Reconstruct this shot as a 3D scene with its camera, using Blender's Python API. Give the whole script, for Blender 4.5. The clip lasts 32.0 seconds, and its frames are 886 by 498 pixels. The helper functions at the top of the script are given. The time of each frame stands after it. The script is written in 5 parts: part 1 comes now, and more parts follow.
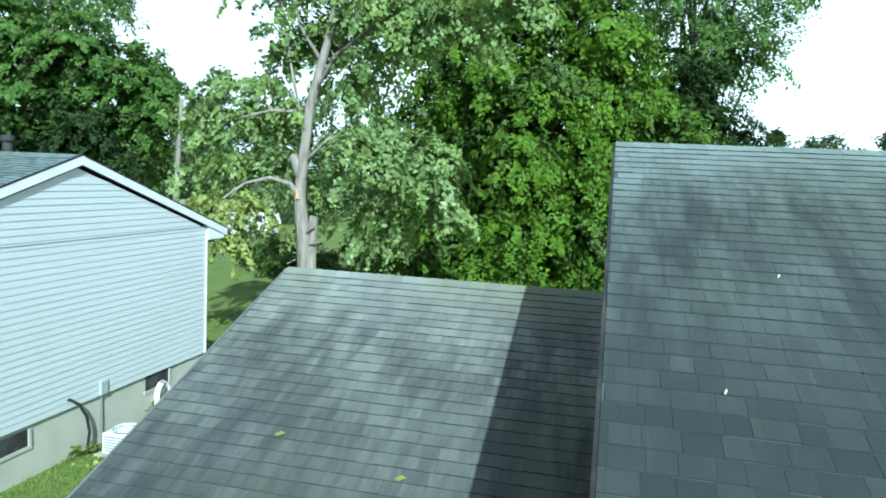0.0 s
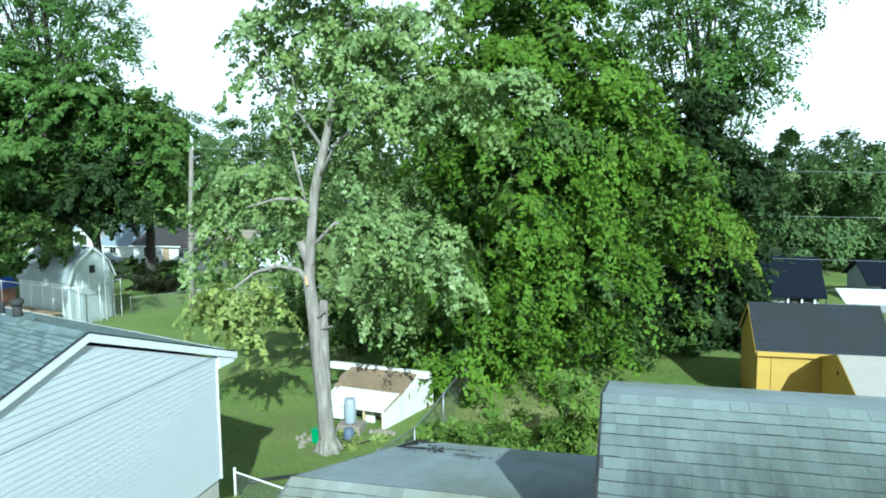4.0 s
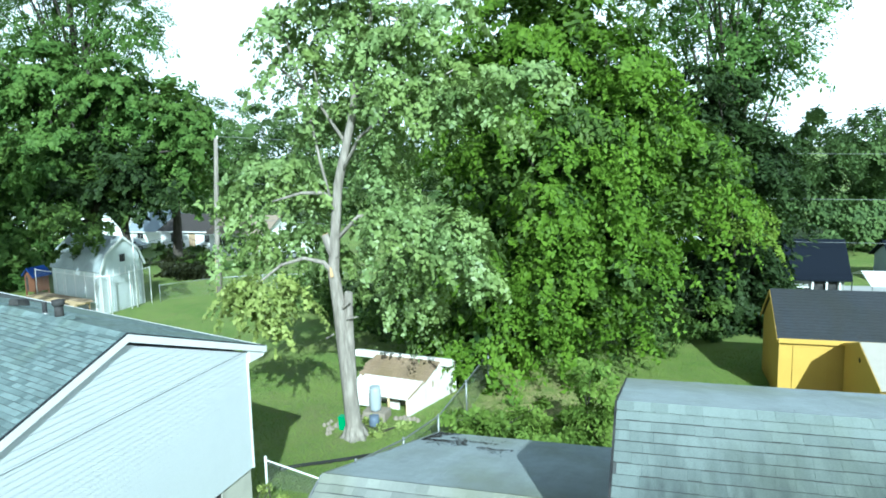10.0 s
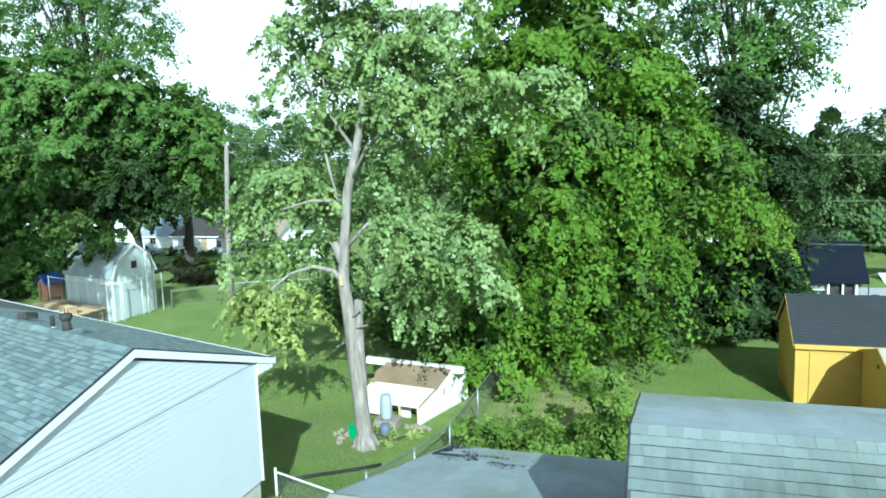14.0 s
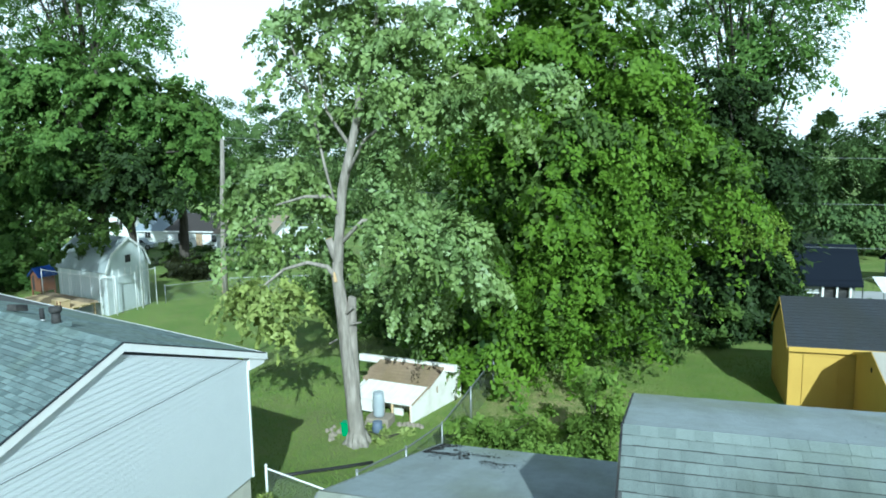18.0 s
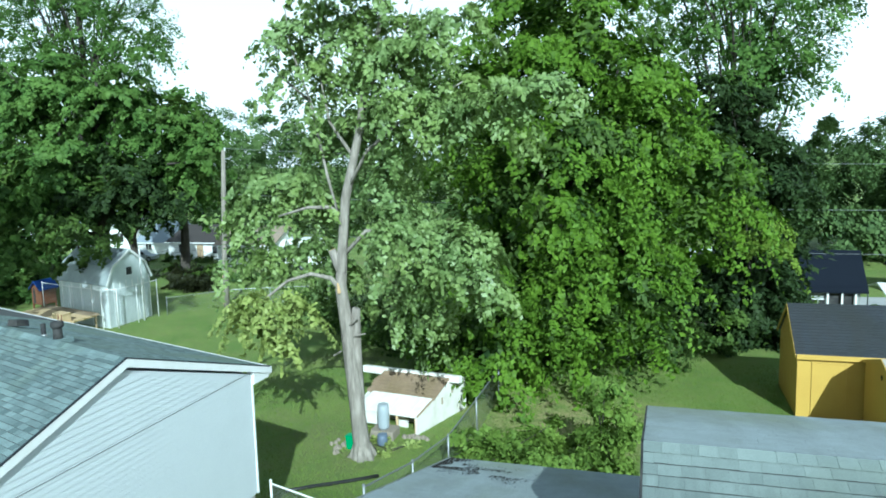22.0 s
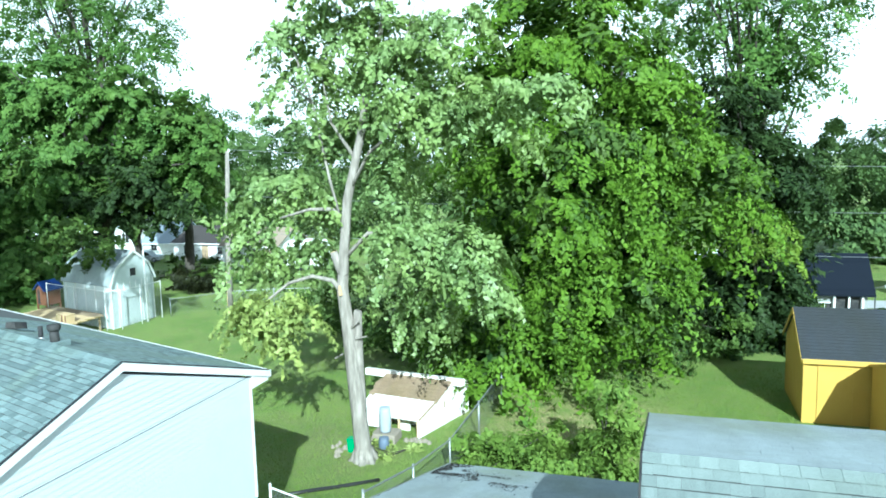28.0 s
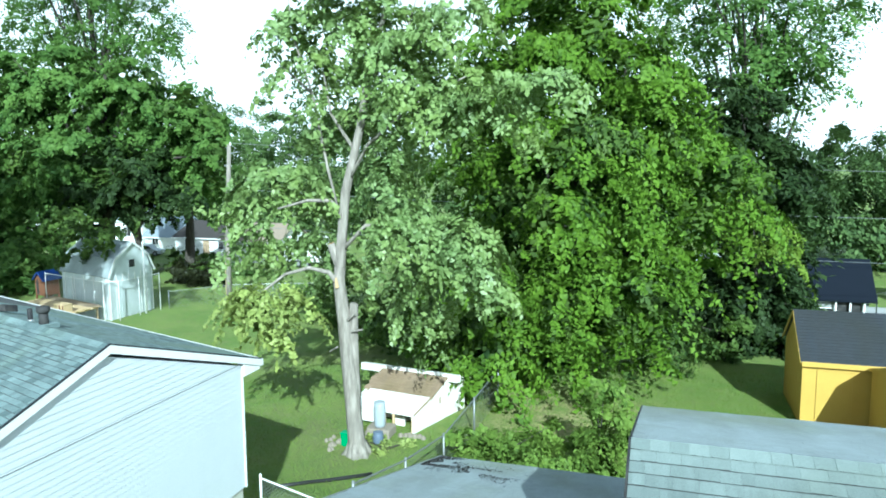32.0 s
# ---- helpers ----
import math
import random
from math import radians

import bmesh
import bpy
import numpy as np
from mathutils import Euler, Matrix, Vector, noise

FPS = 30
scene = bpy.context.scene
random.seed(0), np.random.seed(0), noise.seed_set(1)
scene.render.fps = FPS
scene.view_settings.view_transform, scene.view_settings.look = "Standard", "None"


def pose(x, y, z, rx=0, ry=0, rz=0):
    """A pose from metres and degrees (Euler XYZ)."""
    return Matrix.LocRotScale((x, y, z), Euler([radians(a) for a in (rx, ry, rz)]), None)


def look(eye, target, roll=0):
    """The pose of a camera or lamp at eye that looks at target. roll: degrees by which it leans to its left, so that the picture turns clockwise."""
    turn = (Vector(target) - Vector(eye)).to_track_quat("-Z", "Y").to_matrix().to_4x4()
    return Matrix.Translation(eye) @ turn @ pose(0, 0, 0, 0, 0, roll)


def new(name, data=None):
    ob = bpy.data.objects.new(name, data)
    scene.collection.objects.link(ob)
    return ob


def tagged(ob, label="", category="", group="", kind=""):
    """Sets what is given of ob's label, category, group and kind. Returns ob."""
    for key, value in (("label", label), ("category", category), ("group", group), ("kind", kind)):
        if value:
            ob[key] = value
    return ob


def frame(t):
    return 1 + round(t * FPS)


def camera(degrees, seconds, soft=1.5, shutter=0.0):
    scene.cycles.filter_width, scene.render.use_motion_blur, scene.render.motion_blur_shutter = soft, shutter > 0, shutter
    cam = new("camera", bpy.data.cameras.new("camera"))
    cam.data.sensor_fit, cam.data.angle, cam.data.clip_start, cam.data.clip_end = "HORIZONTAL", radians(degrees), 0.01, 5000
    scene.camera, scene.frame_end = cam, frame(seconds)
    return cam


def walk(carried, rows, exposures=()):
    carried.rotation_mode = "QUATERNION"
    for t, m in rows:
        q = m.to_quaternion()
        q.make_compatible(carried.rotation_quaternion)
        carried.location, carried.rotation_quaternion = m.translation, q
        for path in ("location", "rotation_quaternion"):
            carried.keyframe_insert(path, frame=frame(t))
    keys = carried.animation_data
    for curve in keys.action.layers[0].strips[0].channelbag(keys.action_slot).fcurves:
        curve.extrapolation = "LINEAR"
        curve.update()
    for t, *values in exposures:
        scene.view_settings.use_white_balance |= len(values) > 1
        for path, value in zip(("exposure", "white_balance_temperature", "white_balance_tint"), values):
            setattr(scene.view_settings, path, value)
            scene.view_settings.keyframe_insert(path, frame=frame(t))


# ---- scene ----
cam = camera(64.0, 32.0, soft=1.8)
PATH = [
    (0, (0.0, -0.001, 6.129), (-0.444, 1.938, 5.925), 2.7),
    (0.5, (0.043, 0.033, 6.068), (-0.405, 1.964, 5.806), 2.7),
    (1, (0.058, 0.06, 6.079), (-0.391, 1.977, 5.727), 2.4),
    (1.5, (0.043, 0.124, 6.551), (-0.421, 2.05, 6.276), 0.7),
    (2, (-0.024, 0.28, 7.11), (-0.508, 2.205, 6.859), -0.4),
    (2.5, (-0.008, 0.19, 7.851), (-0.476, 2.117, 7.594), -1.7),
    (3, (0.125, 0.38, 8.36), (-0.35, 2.31, 8.134), -1.6),
    (3.5, (0.17, 0.323, 8.454), (-0.313, 2.252, 8.236), -0.6),
    (5.5, (0.283, 0.014, 9.318), (-0.246, 1.93, 9.097), -1.2),
    (6, (0.257, -0.04, 9.291), (-0.289, 1.868, 9.047), -0.3),
    (6.5, (0.285, -0.084, 9.211), (-0.249, 1.833, 9.016), -1.1),
    (7, (0.225, -0.09, 9.161), (-0.332, 1.818, 8.945), -2.0),
    (7.5, (0.217, -0.141, 9.098), (-0.362, 1.76, 8.869), -1.7),
    (8, (0.254, -0.15, 9.046), (-0.3, 1.757, 8.809), -2.0),
    (8.5, (0.278, -0.158, 9.012), (-0.285, 1.741, 8.739), -1.8),
    (9, (0.273, -0.158, 8.99), (-0.301, 1.737, 8.707), -2.0),
    (9.5, (0.295, -0.104, 9.007), (-0.271, 1.795, 8.735), -1.7),
    (10, (0.29, -0.057, 9.017), (-0.263, 1.846, 8.745), -1.3),
    (10.5, (0.222, -0.031, 9.057), (-0.336, 1.871, 8.791), -2.2),
    (11, (0.181, -0.06, 9.106), (-0.406, 1.833, 8.841), -2.5),
    (11.5, (0.168, -0.036, 9.137), (-0.413, 1.857, 8.859), -3.0),
    (12, (0.202, -0.004, 9.165), (-0.377, 1.892, 8.898), -2.4),
    (12.5, (0.257, 0.051, 9.171), (-0.317, 1.948, 8.9), -1.1),
    (13, (0.281, 0.079, 9.185), (-0.301, 1.975, 8.929), -0.9),
    (13.5, (0.269, 0.112, 9.171), (-0.306, 2.009, 8.906), -1.8),
    (14, (0.277, 0.151, 9.162), (-0.307, 2.045, 8.896), -1.8),
    (14.5, (0.294, 0.184, 9.154), (-0.287, 2.08, 8.899), -1.0),
    (16.5, (0.27, 0.123, 9.154), (-0.313, 2.015, 8.871), -2.4),
    (17, (0.279, 0.138, 9.134), (-0.303, 2.031, 8.852), -1.9),
    (17.5, (0.298, 0.168, 9.128), (-0.288, 2.059, 8.845), -0.7),
    (18, (0.285, 0.24, 9.129), (-0.288, 2.137, 8.858), -1.0),
    (18.5, (0.258, 0.277, 9.11), (-0.313, 2.177, 8.86), -1.4),
    (19, (0.22, 0.313, 9.117), (-0.347, 2.217, 8.884), -1.8),
    (19.5, (0.197, 0.313, 9.08), (-0.36, 2.219, 8.843), -1.9),
    (20, (0.15, 0.303, 9.086), (-0.401, 2.212, 8.853), -1.9),
    (20.5, (0.097, 0.211, 9.113), (-0.501, 2.101, 8.851), -2.7),
    (21, (0.083, 0.23, 9.112), (-0.512, 2.118, 8.824), -2.1),
    (21.5, (0.073, 0.254, 9.123), (-0.519, 2.143, 8.841), -2.4),
    (22, (0.12, 0.389, 9.14), (-0.455, 2.289, 8.894), -1.5),
    (22.5, (0.16, 0.468, 9.135), (-0.407, 2.373, 8.911), -0.7),
    (23, (0.172, 0.514, 9.136), (-0.399, 2.416, 8.897), -0.8),
    (23.5, (0.167, 0.556, 9.154), (-0.41, 2.457, 8.921), -1.6),
    (24, (0.183, 0.599, 9.155), (-0.386, 2.505, 8.945), -0.6),
    (24.5, (0.174, 0.6, 9.154), (-0.397, 2.505, 8.943), -1.1),
    (25, (0.169, 0.583, 9.171), (-0.396, 2.487, 8.936), -1.4),
    (25.5, (0.198, 0.523, 9.169), (-0.387, 2.422, 8.94), -1.6),
    (27.5, (0.22, 0.547, 9.161), (-0.361, 2.446, 8.923), -1.0),
    (28, (0.173, 0.56, 9.156), (-0.417, 2.456, 8.914), -1.4),
    (28.5, (0.163, 0.575, 9.147), (-0.412, 2.476, 8.913), -0.9),
    (29, (0.144, 0.577, 9.133), (-0.453, 2.469, 8.877), -1.5),
    (29.5, (0.122, 0.596, 9.116), (-0.47, 2.491, 8.874), -1.7),
    (30, (0.145, 0.629, 9.07), (-0.454, 2.522, 8.837), -1.6),
    (30.5, (0.188, 0.669, 9.033), (-0.411, 2.563, 8.799), -0.8),
    (31, (0.223, 0.677, 8.982), (-0.368, 2.576, 8.778), -1.1),
    (31.5, (0.241, 0.713, 8.938), (-0.352, 2.608, 8.7), -1.2),
    (32, (0.257, 0.72, 8.926), (-0.339, 2.614, 8.687), -0.3),
]
walk(cam, [(t, look(eye, target, roll)) for t, eye, target, roll in PATH],
     [(t, e, 4950, -11) for t, e in ((0, 0.42), (1, 0.3), (2, 0.42), (3.5, 0.44), (6, 0.44), (8, 0.56), (9, 0.6), (12, 0.9), (14, 0.66), (17, 0.34), (18, 0.28), (20, 0.34), (22, 0.32), (23, 0.58), (24, 0.65), (26, 0.7), (28, 0.95), (28.8, 0.76), (30, 0.74), (32, 0.74))])

# ---- light ----
SUN_DIR = Vector((0.70, -1.60, 1.0)).normalized()   # towards the sun
world = bpy.data.worlds.new("sky")
scene.world = world
world.use_nodes = True
wn, wl = world.node_tree.nodes, world.node_tree.links
sky = wn.new("ShaderNodeTexSky")
sky.sky_type = "NISHITA"
sky.sun_disc = False
sky.sun_elevation = math.asin(SUN_DIR.z)
sky.sun_rotation = math.atan2(SUN_DIR.x, SUN_DIR.y)
sky.dust_density = 2.5
sky.air_density = 1.0
coord, puffs, cover, veil = wn.new("ShaderNodeTexCoord"), wn.new("ShaderNodeTexNoise"), wn.new("ShaderNodeMapRange"), wn.new("ShaderNodeMix")
puffs.inputs["Scale"].default_value, puffs.inputs["Detail"].default_value = 2.2, 5.0
cover.inputs["From Min"].default_value, cover.inputs["From Max"].default_value = -0.1, 0.3
veil.data_type = "RGBA"
veil.inputs[7].default_value = (23.0, 22.6, 22.2, 1)   # bright thin cloud
wl.new(coord.outputs["Generated"], puffs.inputs["Vector"])
wl.new(puffs.outputs["Fac"], cover.inputs["Value"])
# the haze is thick near the horizon and thins towards the zenith
parts, rising, haze = wn.new("ShaderNodeSeparateXYZ"), wn.new("ShaderNodeMapRange"), wn.new("ShaderNodeMath")
rising.inputs["From Min"].default_value, rising.inputs["From Max"].default_value = 0.16, 0.6
rising.inputs["To Min"].default_value, rising.inputs["To Max"].default_value = 1.0, 0.12
haze.operation = "MULTIPLY"
wl.new(coord.outputs["Generated"], parts.inputs[0])
wl.new(parts.outputs["Z"], rising.inputs["Value"])
wl.new(rising.outputs["Result"], haze.inputs[0])
wl.new(cover.outputs["Result"], haze.inputs[1])
wl.new(haze.outputs[0], veil.inputs["Factor"])
wl.new(sky.outputs["Color"], veil.inputs[6])
wl.new(veil.outputs[2], wn["Background"].inputs["Color"])
wn["Background"].inputs["Strength"].default_value = 0.05
sun = new("sun", bpy.data.lights.new("sun", "SUN"))
sun.data.energy = 5.0
sun.data.angle = radians(0.6)
sun.data.color = (1.0, 0.95, 0.86)
sun.matrix_world = look((30, -60, 45), Vector((30, -60, 45)) - SUN_DIR)


# ---- materials ----
def nodes_of(name, rough=0.8, metal=0.0):
    m = bpy.data.materials.new(name)
    m.use_nodes = True
    n, l = m.node_tree.nodes, m.node_tree.links
    b = n["Principled BSDF"]
    b.inputs["Roughness"].default_value = rough
    b.inputs["Metallic"].default_value = metal
    return m, n, l, b


def mixed(n, l, fac, a, b, mode="MIX"):
    """A colour mix node; a and b are colours or sockets."""
    x = n.new("ShaderNodeMix")
    x.data_type, x.blend_type = "RGBA", mode
    for s, v in ((x.inputs["Factor"], fac), (x.inputs[6], a), (x.inputs[7], b)):
        if isinstance(v, (int, float)):
            s.default_value = v
        elif isinstance(v, tuple):
            s.default_value = (*v[:3], 1)
        else:
            l.new(v, s)
    return x.outputs[2]


def noisy(n, l, scale, detail=3.0, stretch=(1, 1, 1), lo=0.35, hi=0.65, rough=0.55):
    """Noise over world places, sharpened between lo and hi."""
    g = n.new("ShaderNodeNewGeometry")
    v = n.new("ShaderNodeVectorMath")
    v.operation = "MULTIPLY"
    v.inputs[1].default_value = stretch
    l.new(g.outputs["Position"], v.inputs[0])
    t = n.new("ShaderNodeTexNoise")
    t.inputs["Scale"].default_value, t.inputs["Detail"].default_value = scale, detail
    t.inputs["Roughness"].default_value = rough
    l.new(v.outputs[0], t.inputs["Vector"])
    r = n.new("ShaderNodeMapRange")
    r.inputs["From Min"].default_value, r.inputs["From Max"].default_value = lo, hi
    l.new(t.outputs["Fac"], r.inputs["Value"])
    return r.outputs["Result"]


def bumped(n, l, b, height, strength=0.3, dist=0.01):
    x = n.new("ShaderNodeBump")
    x.inputs["Strength"].default_value, x.inputs["Distance"].default_value = strength, dist
    l.new(height, x.inputs["Height"])
    l.new(x.outputs["Normal"], b.inputs["Normal"])


def painted(name, col, dirt=(0.3, 0.28, 0.24), amount=0.25, rough=0.55, scale=3.0, metal=0.0, stretch=(1, 1, 1), grain=60.0):
    m, n, l, b = nodes_of(name, rough, metal)
    big = noisy(n, l, scale, 5, stretch, 0.45, 0.85)
    f = n.new("ShaderNodeMath")
    f.operation = "MULTIPLY"
    f.inputs[1].default_value = amount
    l.new(big, f.inputs[0])
    c = mixed(n, l, f.outputs[0], col, dirt)
    fine = noisy(n, l, grain, 2, stretch, 0.2, 0.8)
    c = mixed(n, l, 0.12, c, fine, "OVERLAY")
    l.new(c, b.inputs["Base Color"])
    bumped(n, l, b, fine, 0.15, 0.003)
    return m


def random_value(n, l):
    """A chance number for each piece, be it an object of its own or an island of a joined mesh."""
    o, g = n.new("ShaderNodeObjectInfo"), n.new("ShaderNodeNewGeometry")
    a = n.new("ShaderNodeMath")
    a.operation = "ADD"
    l.new(o.outputs["Random"], a.inputs[0])
    l.new(g.outputs["Random Per Island"], a.inputs[1])
    w = n.new("ShaderNodeMath")
    w.operation = "FRACT"
    l.new(a.outputs[0], w.inputs[0])
    return w.outputs[0]


def shingle_material(name, light, dark, stain, stain_amount=0.7, from_y=None, spread=(0.37, 0.6)):
    m, n, l, b = nodes_of(name, 0.85)
    r_tab = random_value(n, l)
    c = mixed(n, l, r_tab, dark, light)
    c = mixed(n, l, noisy(n, l, 0.7, 3, (1, 0.6, 0.6), 0.45, 0.7), c, tuple(0.72 * v for v in light[:2]) + (0.56 * light[2],))
    streak = noisy(n, l, 1.4, 5, (1.7, 0.32, 0.32), *spread, rough=0.62)
    f = n.new("ShaderNodeMath")
    f.operation = "MULTIPLY"
    f.inputs[1].default_value = stain_amount
    l.new(streak, f.inputs[0])
    stained = f.outputs[0]
    if from_y:   # smaller runs of algae, a few tabs wide, beside the broad ones
        runs = n.new("ShaderNodeMath")
        runs.operation = "MAXIMUM"
        thin = n.new("ShaderNodeMath")
        thin.operation = "MULTIPLY"
        thin.inputs[1].default_value = 0.62
        l.new(noisy(n, l, 2.3, 4, (2.4, 0.4, 0.4), 0.46, 0.64), thin.inputs[0])
        l.new(stained, runs.inputs[0])
        l.new(thin.outputs[0], runs.inputs[1])
        stained = runs.outputs[0]
    if from_y:   # algae runs down from just under the ridge; the whole slope also darkens downwards
        g, xyz = n.new("ShaderNodeNewGeometry"), n.new("ShaderNodeSeparateXYZ")
        l.new(g.outputs["Position"], xyz.inputs[0])
        ramps = []
        for lo, hi, top, most in ((from_y[0] - 0.1, from_y[0] - 1.3, 0.12, 0.95), (*from_y, 0.0, 0.98)):
            r = n.new("ShaderNodeMapRange")
            r.inputs["From Min"].default_value, r.inputs["From Max"].default_value = lo, hi
            r.inputs["To Min"].default_value, r.inputs["To Max"].default_value = top, most
            l.new(xyz.outputs["Y"], r.inputs["Value"])
            ramps.append(r.outputs["Result"])
        faded = n.new("ShaderNodeMath")
        faded.operation = "MULTIPLY"
        l.new(stained, faded.inputs[0])
        l.new(ramps[0], faded.inputs[1])
        stained = faded.outputs[0]
        uneven, downslope = n.new("ShaderNodeMapRange"), n.new("ShaderNodeMath")   # some tabs darken more than others
        uneven.inputs["To Min"].default_value, uneven.inputs["To Max"].default_value = 1.03, 0.92
        l.new(r_tab, uneven.inputs["Value"])
        downslope.operation = "MULTIPLY"
        downslope.use_clamp = True
        l.new(ramps[1], downslope.inputs[0])
        l.new(uneven.outputs["Result"], downslope.inputs[1])
        c = mixed(n, l, downslope.outputs[0], c, stain)
    c = mixed(n, l, stained, c, stain)
    grit = noisy(n, l, 160, 2, (1, 1, 1), 0.2, 0.8)
    c = mixed(n, l, 0.35, c, grit, "OVERLAY")
    l.new(c, b.inputs["Base Color"])
    bumped(n, l, b, grit, 0.5, 0.004)
    return m


def leaf_material(name, sunny, shady, through_col, trans=0.3, rough=0.45, gloss=0.2):
    m, n, l, b = nodes_of(name, rough)
    b.inputs["Specular IOR Level"].default_value = gloss
    g = n.new("ShaderNodeNewGeometry")
    c = mixed(n, l, g.outputs["Random Per Island"], shady, sunny)
    big = noisy(n, l, 0.6, 2, (1, 1, 1), 0.35, 0.65)
    c2 = mixed(n, l, big, c, mixed(n, l, 0.5, c, through_col))
    l.new(c2, b.inputs["Base Color"])
    t = n.new("ShaderNodeBsdfTranslucent")
    l.new(mixed(n, l, 0.6, c2, through_col), t.inputs["Color"])
    x = n.new("ShaderNodeMixShader")
    x.inputs[0].default_value = trans
    l.new(b.outputs[0], x.inputs[1])
    l.new(t.outputs[0], x.inputs[2])
    l.new(x.outputs[0], n["Material Output"].inputs["Surface"])
    return m


def bark_material(name, col, dark):
    m, n, l, b = nodes_of(name, 0.9)
    f = noisy(n, l, 9, 5, (1, 1, 0.18), 0.35, 0.65)
    c = mixed(n, l, f, dark, col)
    c = mixed(n, l, noisy(n, l, 1.6, 3, (1, 1, 0.6), 0.5, 0.8), c, tuple(0.6 * v for v in col))
    l.new(c, b.inputs["Base Color"])
    bumped(n, l, b, f, 0.8, 0.02)
    return m


def lawn_material():
    m, n, l, b = nodes_of("lawn", 0.9)
    c = mixed(n, l, noisy(n, l, 0.35, 4, (1, 1, 1), 0.35, 0.65), (0.14, 0.225, 0.035), (0.215, 0.28, 0.06))
    c = mixed(n, l, noisy(n, l, 1.7, 5, (1, 1, 1), 0.45, 0.75), c, (0.2, 0.235, 0.06))
    c = mixed(n, l, noisy(n, l, 0.12, 3, (1, 1, 1), 0.55, 0.75), c, (0.2, 0.19, 0.08))
    # a bare, dry patch beside the fence
    g, away, edge, worn = n.new("ShaderNodeNewGeometry"), n.new("ShaderNodeVectorMath"), n.new("ShaderNodeMapRange"), n.new("ShaderNodeMath")
    away.operation, worn.operation = "DISTANCE", "MULTIPLY"
    away.inputs[1].default_value = (-3.0, 24.8, 0.0)
    l.new(g.outputs["Position"], away.inputs[0])
    l.new(away.outputs["Value"], edge.inputs["Value"])
    edge.inputs["From Min"].default_value, edge.inputs["From Max"].default_value = 5.0, 1.0
    l.new(edge.outputs["Result"], worn.inputs[0])
    l.new(noisy(n, l, 1.3, 4, (1, 1, 1), 0.35, 0.55), worn.inputs[1])
    c = mixed(n, l, worn.outputs[0], c, (0.34, 0.31, 0.13))
    fine = noisy(n, l, 30, 4, (1, 1, 1), 0.25, 0.75)
    c = mixed(n, l, 0.5, c, fine, "OVERLAY")
    l.new(c, b.inputs["Base Color"])
    bumped(n, l, b, fine, 0.8, 0.04)
    return m


# back slopes: colour made paler in place of the sky's sheen on them
SHINGLE = shingle_material("sheen_pale_shingle", (0.38, 0.43, 0.445), (0.345, 0.39, 0.4), (0.16, 0.17, 0.165), 0.28)
SHINGLE_F = shingle_material("dark_stained_shingle", (0.24, 0.284, 0.27), (0.182, 0.218, 0.208), (0.028, 0.036, 0.036), 0.9, (6.9, 3.1), (0.43, 0.62))
SHINGLE_W = shingle_material("streaked_wing_shingle", (0.325, 0.345, 0.315), (0.22, 0.238, 0.22), (0.034, 0.041, 0.042), 0.88, (7.7, 3.3), (0.43, 0.63))
SHINGLE_N = shingle_material("green_grey_shingle", (0.235, 0.305, 0.302), (0.095, 0.132, 0.134), (0.115, 0.14, 0.14), 0.3)
SHINGLE_D = shingle_material("charcoal_shingle", (0.03, 0.035, 0.044), (0.025, 0.029, 0.036), (0.03, 0.03, 0.03), 0.4)
SHINGLE_B = shingle_material("brown_shingle", (0.3, 0.22, 0.14), (0.25, 0.175, 0.11), (0.17, 0.13, 0.09), 0.4)
FELT = painted("roof_underlay", (0.085, 0.09, 0.09), (0.05, 0.05, 0.05), rough=0.95)
VINYL = painted("pale_vinyl_siding", (0.585, 0.615, 0.632), (0.45, 0.48, 0.5), 0.25, 0.5, 1.2)
WHITE = painted("white_trim_paint", (0.8, 0.8, 0.79), (0.45, 0.43, 0.38), 0.3, 0.5)
OLD_WHITE = painted("chalky_white_paint", (0.78, 0.75, 0.7), (0.42, 0.36, 0.28), 0.5, 0.75, 2.0)
CONCRETE = painted("foundation_concrete", (0.5, 0.49, 0.42), (0.3, 0.29, 0.24), 0.5, 0.9, 2.0)
YELLOW = painted("mustard_paint", (0.52, 0.345, 0.065), (0.4, 0.24, 0.04), 0.3, 0.6, 1.5)
BARN = painted("pale_grey_paint", (0.6, 0.645, 0.65), (0.36, 0.4, 0.41), 0.5, 0.6, 1.5)
CUT_EDGE = painted("bare_asphalt_edge", (0.042, 0.046, 0.046), (0.025, 0.027, 0.027), 0.4, 0.9, 8.0)
# near-black metal and glass, and flat panels standing in for shade in openings
DARK = painted("dark_opening", (0.02, 0.02, 0.022), rough=0.8)
GALV = painted("galvanised_steel", (0.34, 0.35, 0.36), (0.22, 0.22, 0.22), 0.3, 0.5, 6.0, 0.6)
BLACK = painted("black_rubber", (0.02, 0.02, 0.02), (0.05, 0.05, 0.05), 0.3, 0.5)
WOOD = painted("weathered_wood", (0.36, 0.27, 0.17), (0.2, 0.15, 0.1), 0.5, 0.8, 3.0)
PALE_WOOD = painted("new_pine", (0.6, 0.45, 0.25), (0.4, 0.3, 0.18), 0.4, 0.75, 3.0)
BLUE = painted("blue_plastic", (0.03, 0.08, 0.35), (0.02, 0.05, 0.2), 0.3, 0.4)
BLUE_GREY = painted("blue_grey_plastic", (0.37, 0.41, 0.44), (0.28, 0.32, 0.36), 0.3, 0.45)
GREEN = painted("green_plastic", (0.02, 0.28, 0.1), (0.02, 0.15, 0.06), 0.3, 0.45)
